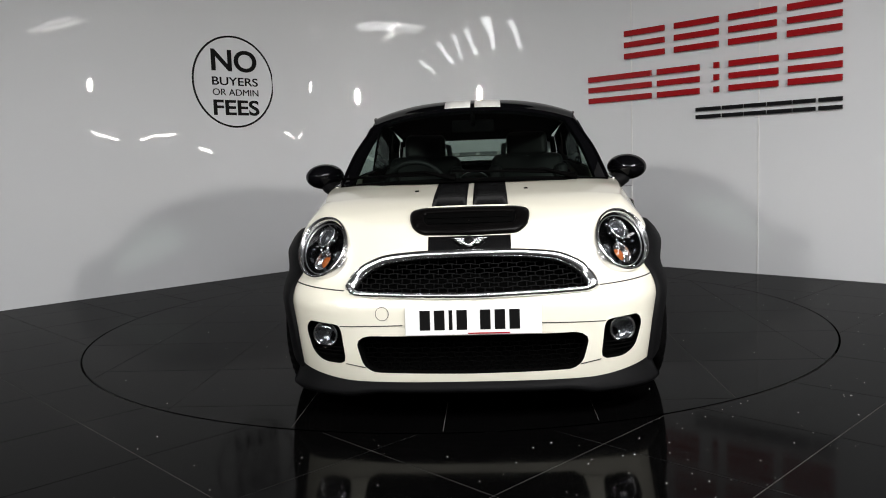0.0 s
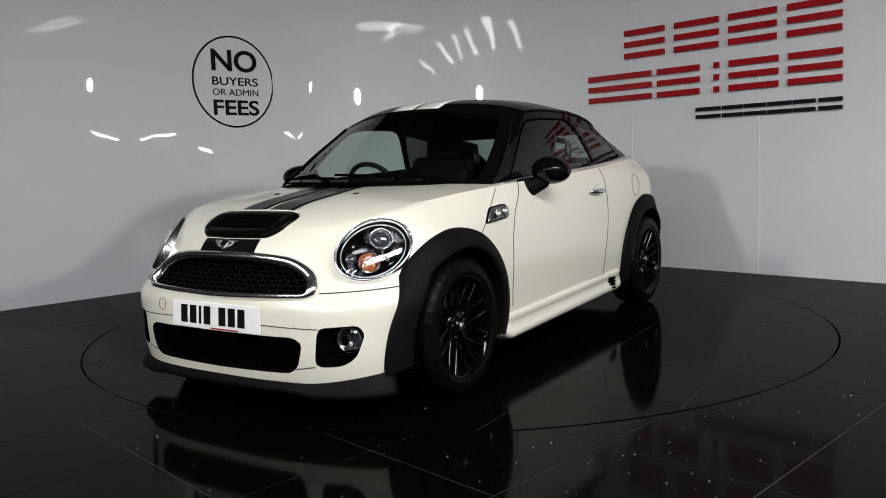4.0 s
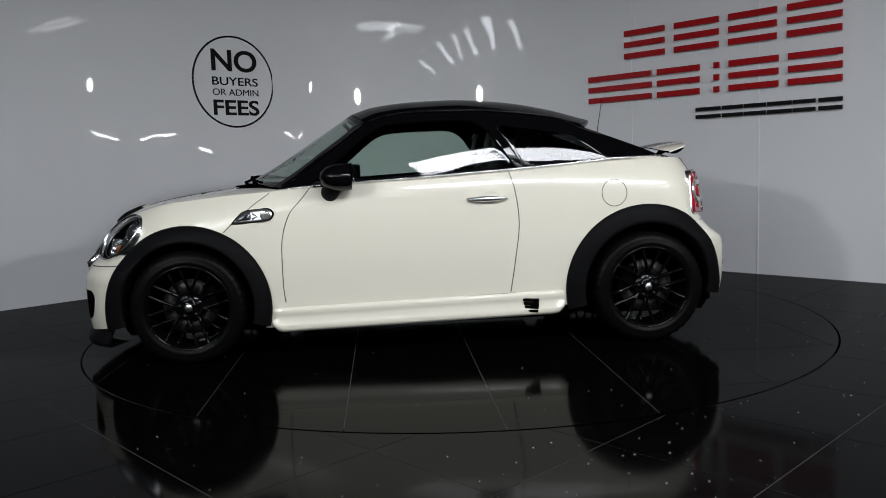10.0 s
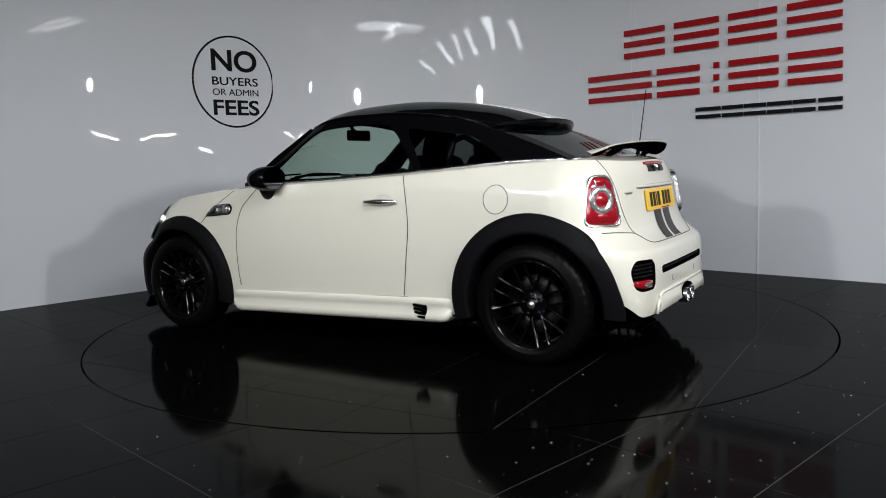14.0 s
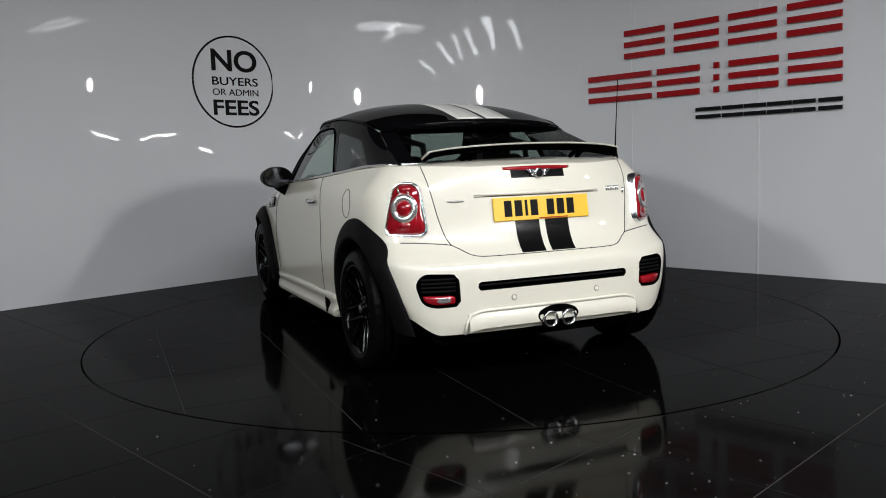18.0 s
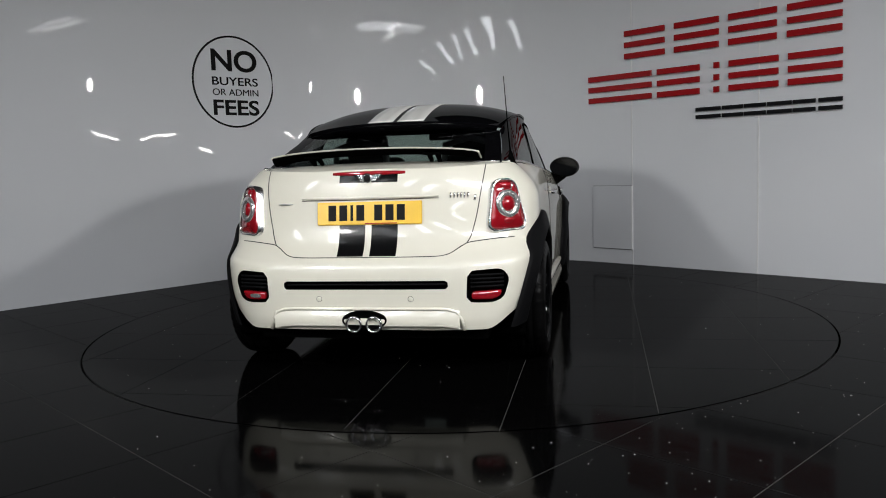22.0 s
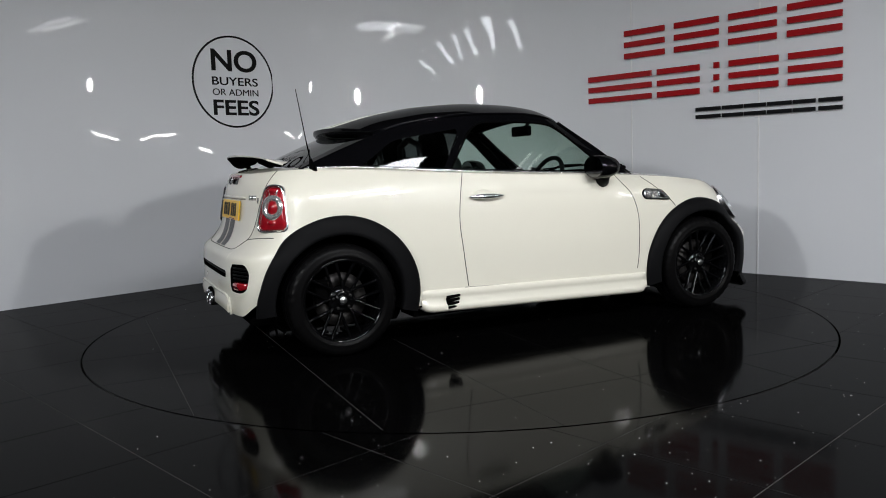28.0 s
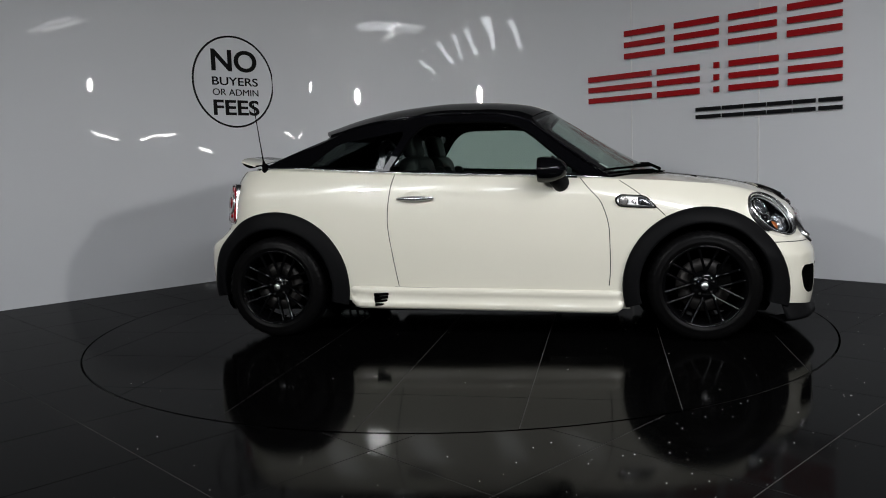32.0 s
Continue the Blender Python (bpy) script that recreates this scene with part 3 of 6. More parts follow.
def front_x(y, z):
    n, w = NF(z), half_width(min(1, max(0, (z - 0.158) / 0.63)), XCF)
    return XCF + (XF(z) - XCF) * max(0.0, 1 - (abs(y) / w) ** n) ** (1 / n)


def rear_x(y, z):
    n, w = NR(z), half_width(min(1, max(0, (z - 0.235) / 0.755)), XCR)
    return XCR + (XR(z) - XCR) * max(0.0, 1 - (abs(y) / w) ** n) ** (1 / n)


def side_y(x, z):
    if x > XCF:
        n, v = NF(z), min(1, max(0, (z - 0.158) / 0.67))
        return half_width(v, XCF) * max(0.02, 1 - ((x - XCF) / (XF(z) - XCF)) ** n) ** (1 / n) if x < XF(z) else 0.3
    if x < XCR:
        n, v = NR(z), min(1, max(0, (z - 0.235) / 0.755))
        return half_width(v, XCR) * max(0.02, 1 - ((x - XCR) / (XR(z) - XCR)) ** n) ** (1 / n) if x > XR(z) else 0.3
    k = min(1, max(0, (1.3 - x) / 2.6))
    z0 = 0.158 + 0.077 * k
    return half_width(min(1, max(0, (z - z0) / (ZSH_SIDE(x) - z0))), x)


# shapes of the openings, as outlines over (y, z)
def rounded(points, r=0.03, n=6):
    """A closed outline with its corners rounded."""
    out = []
    k = len(points)
    for i, q in enumerate(points):
        q = Vector(q)
        a, b = Vector(points[i - 1]) - q, Vector(points[(i + 1) % k]) - q
        ra = min(r, a.length * 0.45, b.length * 0.45)
        p0, p1 = q + a.normalized() * ra, q + b.normalized() * ra
        for j in range(n + 1):
            t = j / n
            out.append((1 - t) ** 2 * p0 + 2 * t * (1 - t) * q + t * t * p1)
    return out


def resample(loop, n):
    pts = [Vector(q) for q in loop]
    seg = [(pts[(i + 1) % len(pts)] - pts[i]).length for i in range(len(pts))]
    total, out, i, acc = sum(seg), [], 0, 0.0
    for k in range(n):
        d = total * k / n
        while acc + seg[i] < d:
            acc += seg[i]
            i += 1
        t = (d - acc) / max(seg[i], 1e-9)
        out.append(pts[i].lerp(pts[(i + 1) % len(pts)], t))
    return out


def inside(loop, y, z):
    c = False
    for i in range(len(loop)):
        (y1, z1), (y2, z2) = loop[i - 1], loop[i]
        if (z1 > z) != (z2 > z) and y < (y2 - y1) * (z - z1) / (z2 - z1) + y1:
            c = not c
    return c


GRILLE = resample(rounded([(0.0, 0.653), (0.20, 0.648), (0.34, 0.630), (0.43, 0.585), (0.475, 0.518), (0.0, 0.508), (-0.475, 0.518), (-0.43, 0.585), (-0.34, 0.630), (-0.20, 0.648)], 0.06), 120)
INTAKE = resample(rounded([(0.0, 0.350), (0.41, 0.350), (0.456, 0.330), (0.428, 0.228), (0.39, 0.203), (0.0, 0.197), (-0.39, 0.203), (-0.428, 0.228), (-0.456, 0.330), (-0.41, 0.350)], 0.035), 120)
FOG = resample(rounded([(0.518, 0.390), (0.658, 0.398), (0.676, 0.362), (0.646, 0.268), (0.597, 0.235), (0.499, 0.233)], 0.03), 64)
RVENT = resample(rounded([(0.494, 0.513), (0.650, 0.520), (0.684, 0.475), (0.655, 0.380), (0.605, 0.362), (0.486, 0.366)], 0.03), 56)
RSLOT = resample(rounded([(0.402, 0.470), (0.406, 0.430), (-0.406, 0.430), (-0.402, 0.470)], 0.014), 100)

HEAD_C = Vector((1.612, 0.630, 0.682))
HEAD_U = Vector((-0.728, 0.486, 0.483)).normalized()
HEAD_V = Vector((-0.043, -0.677, 0.734))
HEAD_V = (HEAD_V - HEAD_U * HEAD_V.dot(HEAD_U)).normalized()
HEAD_N = HEAD_U.cross(HEAD_V)
HEAD_A, HEAD_B = 0.161, 0.121
TAIL_C = Vector((-1.537, 0.662, 0.804))
TAIL_U = Vector((0.62, 0.785, 0.0)).normalized()
TAIL_V = Vector((0.16, 0.006, 0.98))
TAIL_V = (TAIL_V - TAIL_U * TAIL_V.dot(TAIL_U)).normalized()
TAIL_N = TAIL_U.cross(TAIL_V)
if TAIL_N.x > 0:
    TAIL_N = -TAIL_N
TAIL = resample(rounded([(-0.070, 0.122), (0.050, 0.122), (0.096, -0.125), (-0.120, -0.125)], 0.05), 56)


FLARE_F = curve([-30, -8, 8, 25, 45, 200], [0.475, 0.455, 0.442, 0.432, 0.430, 0.434])
FLARE_R = curve([-20, 30, 120, 148, 166, 180, 198], [0.452, 0.455, 0.450, 0.434, 0.430, 0.440, 0.452])


def is_hole(c):
    x, y, z = c.x, abs(c.y), c.z
    for hx, r_of in ((HUB_X, FLARE_F), (-HUB_X, FLARE_R)):
        a = math.degrees(math.atan2(z - HUB_Z, x - hx))
        a = a + 360 if a < -90 else a
        if y > 0.45 and math.hypot(x - hx, z - HUB_Z) < r_of(a) - 0.022:
            return True
    p = Vector((x, y, z))
    if x > 1.3:
        if y < 0.6 and (inside(GRILLE, y, z) or inside(INTAKE, y, z)):
            return True
        if inside(FOG, y, z):
            return True
        d = p - HEAD_C
        if (d.dot(HEAD_U) / HEAD_A) ** 2 + (d.dot(HEAD_V) / HEAD_B) ** 2 < 0.93:
            return True
    if x < -1.3:
        if inside(RSLOT, y, z) or inside(RVENT, y, z):
            return True
        d = p - TAIL_C
        if inside([q * 0.93 for q in TAIL], d.dot(TAIL_U), d.dot(TAIL_V)) and abs(d.dot(TAIL_N)) < 0.1:
            return True
    return False


def fit_openings(cols):
    """Moves the points next to an opening's edge onto that edge, and marks those inside."""
    m = len(cols)
    into = [[is_hole(p) for p in c] for c in cols]
    best = {}
    for i in range(m):
        for j in range(NV + 1):
            for i2, j2 in ((i + 1, j), (i, j + 1)):
                if i2 >= m or j2 > NV or into[i][j] == into[i2][j2]:
                    continue
                (a, b), (c, d) = ((i, j), (i2, j2)) if into[i2][j2] else ((i2, j2), (i, j))
                p, q, lo, hi = cols[a][b], cols[c][d], 0.0, 1.0
                for _ in range(7):
                    t = (lo + hi) / 2
                    lo, hi = (lo, t) if is_hole(p.lerp(q, t)) else (t, hi)
                key, k = ((a, b), lo) if lo < 0.5 else ((c, d), 1 - lo)
                if key not in best or best[key][0] > k:
                    best[key] = (k, p.lerp(q, lo))
    for (i, j), (k, p) in best.items():
        cols[i][j].x, cols[i][j].y, cols[i][j].z = p
        into[i][j] = None
    return {id(c): into[i] for i, c in enumerate(cols)}


ON_EDGE = fit_openings(F_GRID + S_GRID[1:] + R_GRID[1:])


def kept(a, b, j):
    """The corners of the cell between two columns that do not lie in an opening."""
    q = [(ON_EDGE[id(c)][k], c[k]) for c, k in ((a, j), (b, j), (b, j + 1), (a, j + 1))]
    q = [(m, p) for m, p in q if m is not True]
    if len(q) < 3 or all(m is None for m, p in q) and is_hole(sum((p for m, p in q), Vector((0, 0, 0))) / len(q)):
        return []
    return [p for m, p in q]


def panel(name, cols, j0, j1, mat, label="", both=True, parent=None):
    """A body panel from columns of points, on one or both sides."""
    made = []
    for sgn in (1, -1) if both else (0,):
        verts, faces, index = [], [], {}

        def vert(q):
            key = (round(q[0], 5), round(q[1], 5), round(q[2], 5))
            if key not in index:
                index[key] = len(verts)
                verts.append(key)
            return index[key]
        for s in (1, -1) if sgn == 0 else (sgn,):
            for a, b in zip(cols, cols[1:]):
                for j in range(j0, j1):
                    q = [vert((p.x, p.y * s, p.z)) for p in kept(a, b, j)]
                    q = list(dict.fromkeys(q))
                    if len(q) > 2:
                        faces.append(tuple(q if s > 0 else q[::-1]))
        made.append(part(name, (verts, faces), mat, parent or CAR, label))
    return made


def seam(points, r=0.0028, both=True, parent=None, name="panel_gap", mat=None):
    for s in (1, -1) if both else (1,):
        part(name, tube([(p[0], p[1] * s, p[2]) for p in points], r, n=6), mat or M_SEAM, parent or CAR)


ZT_HOOD = curve([0.70, 0.90, 1.02, 1.13, 1.28, 1.475, 1.54, 1.67, 1.757], [0.948, 0.926, 0.914, 0.901, 0.881, 0.850, 0.834, 0.789, 0.757])
BASE_X, BASE_CORNER = 1.03, (0.755, 0.700, 0.896)


def hood_z(x, y, ye, ze):
    zt = max(ZT_HOOD(x), ze)
    return zt - (zt - ze) * min(1, abs(y) / max(ye, 1e-4)) ** 2.6


def body_shell():
    b_f = F_GRID
    panel("front_bumper", b_f, 0, J_SEAM, M_PAINT, both=False)
    # clamshell bonnet: upper front ring and the lid itself, cut back to the side lamp
    hood_cols = F_GRID
    verts, faces = [], []
    for s in (1, -1):
        for a, b in zip(hood_cols, hood_cols[1:]):
            for j in range(J_SEAM, NV):
                o, q = len(verts), kept(a, b, j)
                if q:
                    verts += [(p.x, p.y * s, p.z) for p in q]
                    faces.append(tuple(range(o, o + len(q))) if s > 0 else tuple(range(o + len(q) - 1, o - 1, -1)))
        rows = []
        edge = [c[NV] for c in F_GRID] + [side_column(k / 20)[NV] for k in range(1, 19)] + [side_column(k)[NV] for k in (0.93, 0.97, 1.0, 1.03)]
        for e in edge:
            if e.y < 1e-6 and e.x < 1.5:
                continue
            t = max(0.0, (BASE_X - e.x) / (BASE_X - BASE_CORNER[0]))
            yin = BASE_CORNER[1] * math.sqrt(min(1, t)) if t > 0 else 0.0
            rows.append([(e.x, s * (yin + (e.y - yin) * k / 20), hood_z(e.x, yin + (e.y - yin) * k / 20, e.y, e.z)) for k in range(21)])
        for r0, r1 in zip(rows, rows[1:]):
            o = len(verts)
            verts += r0 + r1
            for k in range(20):
                q = (o + k, o + k + 1, o + 21 + k + 1, o + 21 + k)
                faces.append(q if s > 0 else q[::-1])
    bm = bmesh.new()
    me = bpy.data.meshes.new("tmp")
    me.from_pydata(verts, [], faces)
    bm.from_mesh(me)
    bpy.data.meshes.remove(me)
    bmesh.ops.remove_doubles(bm, verts=bm.verts[:], dist=0.0004)
    for f in bm.faces:
        f.smooth = True
    part("bonnet", bm, M_PAINT, CAR)
    # sides
    panel("front_wing", S_GRID[:NA + 1], 0, NV, M_PAINT)
    panel("door", S_GRID[NA:NA + NB + 1], 0, NV, M_PAINT)
    r0 = next(i for i, a in enumerate(REAR) if a <= 0.451)
    panel("rear_wing", S_GRID[NA + NB:] + R_GRID[1:r0 + 1], J_SEAM, NV, M_PAINT)
    panel("rear_wing_foot", S_GRID[NA + NB:], 0, J_SEAM, M_PAINT)
    panel("rear_bumper", R_GRID, 0, J_SEAM, M_PAINT, both=False)
    panel("boot_lid", R_GRID[r0:], J_SEAM, NV, M_PAINT, both=False)
    # deck round the boot and ledge under the windows
    verts, faces, rows = [], [], []
    edge = [c[NV] for c in S_GRID[NA + 1:]] + [c[NV] for c in R_GRID[1:]]
    for s in (1, -1):
        rows = []
        for e in edge:
            if e.x > -1.36:
                rows.append([(e.x, s * (e.y - 0.05 * k / 6), e.z + 0.010 * math.sin(k / 6 * 1.57)) for k in range(7)])
            else:
                rows.append([(e.x, s * e.y * (1 - k / 6), e.z + 0.024 * (1 - (1 - k / 6) ** 2.6) * min(1, (e.x + 1.66) / 0.2)) for k in range(7)])
        for a, b in zip(rows, rows[1:]):
            o = len(verts)
            verts += a + b
            for k in range(6):
                q = (o + k, o + 7 + k, o + 8 + k, o + k + 1)
                faces.append(q if s < 0 else q[::-1])
    bm = bmesh.new()
    me = bpy.data.meshes.new("tmp")
    me.from_pydata(verts, [], faces)
    bm.from_mesh(me)
    bpy.data.meshes.remove(me)
    bmesh.ops.remove_doubles(bm, verts=bm.verts[:], dist=0.0004)
    for f in bm.faces:
        f.smooth = True
    part("rear_deck", bm, M_PAINT, CAR)
    # gaps between panels
    lift = lambda pts, d=0.0006: [Vector((p.x, p.y, p.z)) for p in pts]
    seam(lift([c[J_SEAM] for c in F_GRID if c[J_SEAM].y > 0.49 and c[J_SEAM].x > 1.58]))
    seam(lift(S_GRID[NA][7:NV + 1]), 0.0024)
    seam(lift(S_GRID[NA + NB][5:NV + 1]), 0.0024)
    seam(lift([c[J_SEAM] for c in R_GRID if c[J_SEAM].x < -1.56]), 0.0026)
    seam(lift(R_GRID[r0][J_SEAM:NV + 1]), 0.0024)
    # bonnet's rear edge, down past the side lamp to the arch
    cut = [(0.79, 0.885), (0.87, 0.83), (0.93, 0.78), (0.985, 0.735), (1.03, 0.69)]
    seam([(x, side_y(x, z), z) for x, z in cut], 0.0024)
    seam([(x, 0.001 + side_y(x, 0.277 + (0.72 - x) * 0.017), 0.268 + (0.74 - x) * 0.026) for x in [0.74 - 1.24 * i / 16 for i in range(17)]], 0.0024)


body_shell()


# ---- upper body ----
def lerp_curve(pts):
    us = [i / (len(pts) - 1) for i in range(len(pts))]
    cs = [curve(us, [p[k] for p in pts]) for k in range(len(pts[0]))]
    return lambda u: tuple(c(u) for c in cs)


def sym_surface(C, E, n):
    """A surface symmetrical about the car's middle plane: C(u) gives (x, z) of its middle line, E(u) gives (x, y, z) of its edge."""
    def at(u, s):
        cx, cz = C(u)
        ex, ey, ez = E(u)
        k = abs(s)
        return (cx + (ex - cx) * k ** 2.0, ey * s, cz - (cz - ez) * k ** n)
    return at


SCREEN_C = lerp_curve([(1.03, 0.922), (0.86, 1.012), (0.68, 1.122), (0.52, 1.225), (0.375, 1.318)])
SCREEN_E = lerp_curve([(0.755, 0.700, 0.896), (0.62, 0.680, 0.985), (0.50, 0.652, 1.075), (0.385, 0.610, 1.160), (0.275, 0.565, 1.245)])
SCREEN = sym_surface(SCREEN_C, SCREEN_E, 2.2)
ROOF_C = lerp_curve([(0.375, 1.318), (0.26, 1.356), (0.05, 1.382), (-0.2, 1.390), (-0.5, 1.371), (-0.8, 1.320), (-1.085, 1.243)])
ROOF_E = lerp_curve([(0.275, 0.565, 1.245), (0.14, 0.582, 1.283), (-0.05, 0.595, 1.299), (-0.28, 0.600, 1.300), (-0.50, 0.595, 1.288), (-0.72, 0.580, 1.258), (-0.935, 0.545, 1.208)])
ROOF = sym_surface(ROOF_C, ROOF_E, 2.7)
BACK_C = lerp_curve([(-1.00, 1.215), (-1.15, 1.150), (-1.30, 1.080), (-1.435, 1.014)])
BACK_E = lerp_curve([(-0.95, 0.560, 1.180), (-1.10, 0.585, 1.125), (-1.25, 0.605, 1.066), (-1.385, 0.618, 1.008)])
BACK = sym_surface(BACK_C, BACK_E, 2.4)
BELT = lerp_curve([(0.755, 0.700, 0.896), (0.50, 0.712, 0.914), (0.0, 0.720, 0.937), (-0.43, 0.714, 0.959), (-0.80, 0.694, 0.982), (-1.12, 0.664, 1.004), (-1.385, 0.618, 1.008)])
EAVES = lerp_curve([(0.275, 0.565, 1.245), (0.14, 0.584, 1.278), (-0.05, 0.599, 1.292), (-0.28, 0.604, 1.292), (-0.52, 0.598, 1.276), (-0.78, 0.583, 1.236), (-0.95, 0.560, 1.180)])


def side_glass(u, v, out=0.0):
    """The cabin's side: u from the screen pillar to the rear pillar, v from belt to eaves."""
    b, t = Vector(BELT(u)), Vector(EAVES(u))
    p = b.lerp(t, v)
    p.y += 0.009 * math.sin(math.pi * v) + out
    return p


def strip(fn, u0, u1, v0, v1, nu, nv, s=1):
    """A patch of the side; v0 and v1 may follow u."""
    def at(a, b):
        u = u0 + (u1 - u0) * a
        lo = v0(a) if callable(v0) else v0
        hi = v1(a) if callable(v1) else v1
        p = fn(u, lo + (hi - lo) * b)
        return (p[0], p[1] * s, p[2])
    return grid(at, nu, nv)


def thick(vf, d, centre=Vector((-0.2, 0, 0.9))):
    """Gives a sheet a second skin at d inside it, closed round its rim."""
    bm = bmesh.new()
    me = bpy.data.meshes.new("tmp")
    me.from_pydata([tuple(q) for q in vf[0]], [], vf[1])
    bm.from_mesh(me)
    bpy.data.meshes.remove(me)
    bm.normal_update()
    bm.faces.ensure_lookup_table()
    f0 = bm.faces[len(bm.faces) // 2]
    if f0 and f0.normal.dot(f0.calc_center_median() - centre) < 0:
        bmesh.ops.reverse_faces(bm, faces=bm.faces[:])
    bmesh.ops.solidify(bm, geom=bm.faces[:], thickness=d)
    for f in bm.faces:
        f.smooth = True
    return bm


def outward(vf, centre=Vector((-0.2, 0, 0.8))):
    """Turns the faces of a sheet so that they look away from a point inside."""
    v, f = vf
    q = f[len(f) // 2]
    p = [Vector(v[i]) for i in q]
    n = (p[1] - p[0]).cross(p[2] - p[0])
    mid = sum(p, Vector((0, 0, 0))) / len(p)
    return (v, f) if n.dot(mid - centre) > 0 else (v, [tuple(reversed(k)) for k in f])


def greenhouse():
    # screens
    S0 = 0.90
    ob = part("windscreen", outward(grid(lambda a, b: SCREEN(0.035 + 0.915 * a, -S0 + 2 * S0 * b), 16, 24)), M_GLASS, CAR, "clear tinted windscreen")
    for s in (1, -1):
        sharp(part("screen_pillar", thick(grid(lambda a, b: SCREEN(a, s * (S0 + (1 - S0) * b)), 16, 3), 0.02), M_BLACK, CAR))
    sharp(part("screen_head", thick(grid(lambda a, b: SCREEN(0.95 + 0.05 * a, -S0 + 2 * S0 * b), 2, 24), 0.02), M_BLACK, CAR))
    sharp(part("cowl", thick(grid(lambda a, b: tuple(Vector(SCREEN(0.035 * a, -1 + 2 * b)) + Vector((0, 0, 0.002))), 3, 30), 0.02), M_DARK, CAR))
    part("scuttle_panel", grid(lambda a, b: tuple(Vector(SCREEN(0, -0.97 + 1.94 * b)) + Vector((0.055 * a * (1 - (2 * b - 1) ** 4), 0, 0.003 - 0.006 * a))), 3, 30), M_DARK, CAR)
    # roof with its overhanging lip
    def roof(a, b):
        p = Vector(ROOF(a, -1 + 2 * b))
        return p
    ob = part("roof", thick(grid(lambda a, b: tuple(roof(a, b)), 40, 30), 0.022), M_BLACK, CAR, "gloss black helmet-shaped roof")
    sharp(ob, 50)
    lip_prof = [(0.0, 0.0), (-0.001, -0.018), (0.014, -0.038), (0.06, -0.060), (0.115, -0.068)]

    def lip_at(a, b):
        s = -1 + 2 * b
        p, (dx, dz) = Vector(ROOF(1.0, s)), lip_prof[round(a * 4)]
        k = 1 - 0.45 * abs(s) ** 3
        return (p.x + dx * k, p.y * (1 - 0.3 * dx), p.z + dz * k)
    part("roof_lip", grid(lip_at, 4, 40), M_BLACK, CAR)
    for y0, y1 in ((0.012, 0.158), (-0.158, -0.012)):
        def on_roof(a, b):
            u = 0.002 + 0.993 * a
            ey = ROOF_E(u)[1]
            p = Vector(ROOF(u, (y0 + (y1 - y0) * b) / ey))
            return (p.x, p.y, p.z + 0.0015)
        part("roof_stripe", thick(grid(on_roof, 40, 3), 0.001), M_STRIPE_WHITE, CAR, "white roof stripe")
    # rear window, dark pillars round it
    part("rear_window", outward(grid(lambda a, b: BACK(0.04 + 0.9 * a, -0.86 + 1.72 * b), 10, 20)), M_GLASS_DARK, CAR, "dark tinted rear window")
    for s in (1, -1):
        sharp(part("rear_pillar", thick(grid(lambda a, b: BACK(a, s * (0.86 + 0.14 * b)), 10, 4), 0.02), M_BLACK, CAR))
    sharp(part("rear_window_foot", thick(grid(lambda a, b: BACK(0.94 + 0.06 * a, -0.86 + 1.72 * b), 2, 20), 0.01), M_BLACK, CAR))
    sharp(part("rear_window_head", thick(grid(lambda a, b: BACK(0.04 * a, -0.86 + 1.72 * b), 2, 20), 0.01), M_BLACK, CAR))
    # side windows
    W0, W1, Q0, Q1 = 0.115, 0.545, 0.565, 0.80
    top_door = lambda a: 0.06 + 0.80 * (1 - abs(2 * a - 1) ** 9) ** 0.34 if 0 < a < 1 else 0.06
    top_q = lambda a: 0.07 + (0.70 - 0.18 * a) * (1 - abs(2 * a - 1) ** 14) ** 0.3 if 0 < a < 1 else 0.07
    for s in (1, -1):
        part("door_window", outward(strip(side_glass, W0, W1, 0.05, lambda a: max(0.06, top_door(a)), 40, 10, s)), M_GLASS, CAR, "tinted door window")
        part("quarter_window", outward(strip(side_glass, Q0, Q1, 0.06, lambda a: max(0.07, top_q(a)), 30, 8, s)), M_GLASS_BLACK, CAR, "dark rear quarter window")
        frame = join(strip(side_glass, 0, W0, 0, 1, 6, 10, s), strip(side_glass, W0, W1, 0, 0.05, 40, 1, s), strip(side_glass, W0, W1, lambda a: max(0.06, top_door(a)), 1.0, 40, 4, s),
                     strip(side_glass, W1, Q0, 0, 1, 2, 10, s), strip(side_glass, Q0, Q1, 0, 0.06, 30, 1, s), strip(side_glass, Q0, Q1, lambda a: max(0.07, top_q(a)), 1.0, 30, 4, s), strip(side_glass, Q1, 1.0, 0, 1, 12, 10, s))
        part("window_surround", frame, M_BLACK, CAR)
        # rounded black seal along the window's edge
        edge = [side_glass(W0 + (W1 - W0) * a, max(0.06, top_door(a)), 0.001) for a in [i / 40 for i in range(41)]]
        part("window_seal", tube([(p.x, p.y * s, p.z) for p in edge], 0.006, n=6), M_DARK, CAR)
        # chrome belt line
        pts = [Vector(BELT(0.03 + 0.95 * i / 40)) for i in range(41)]
        part("belt_trim", tube([(p.x, s * (p.y + 0.025), p.z + 0.005) for p in pts], 0.0105, n=8, flat=0.6), M_CHROME, CAR, "chrome belt line strip")
        # roof gutter
        part("gutter", tube([(p[0], s * (p[1] + 0.003), p[2] + 0.004) for p in [EAVES(i / 40) for i in range(41)]], [0.001 + 0.006 * min(1, i / 10, (40 - i) / 10) for i in range(41)], n=8), M_BLACK, CAR)
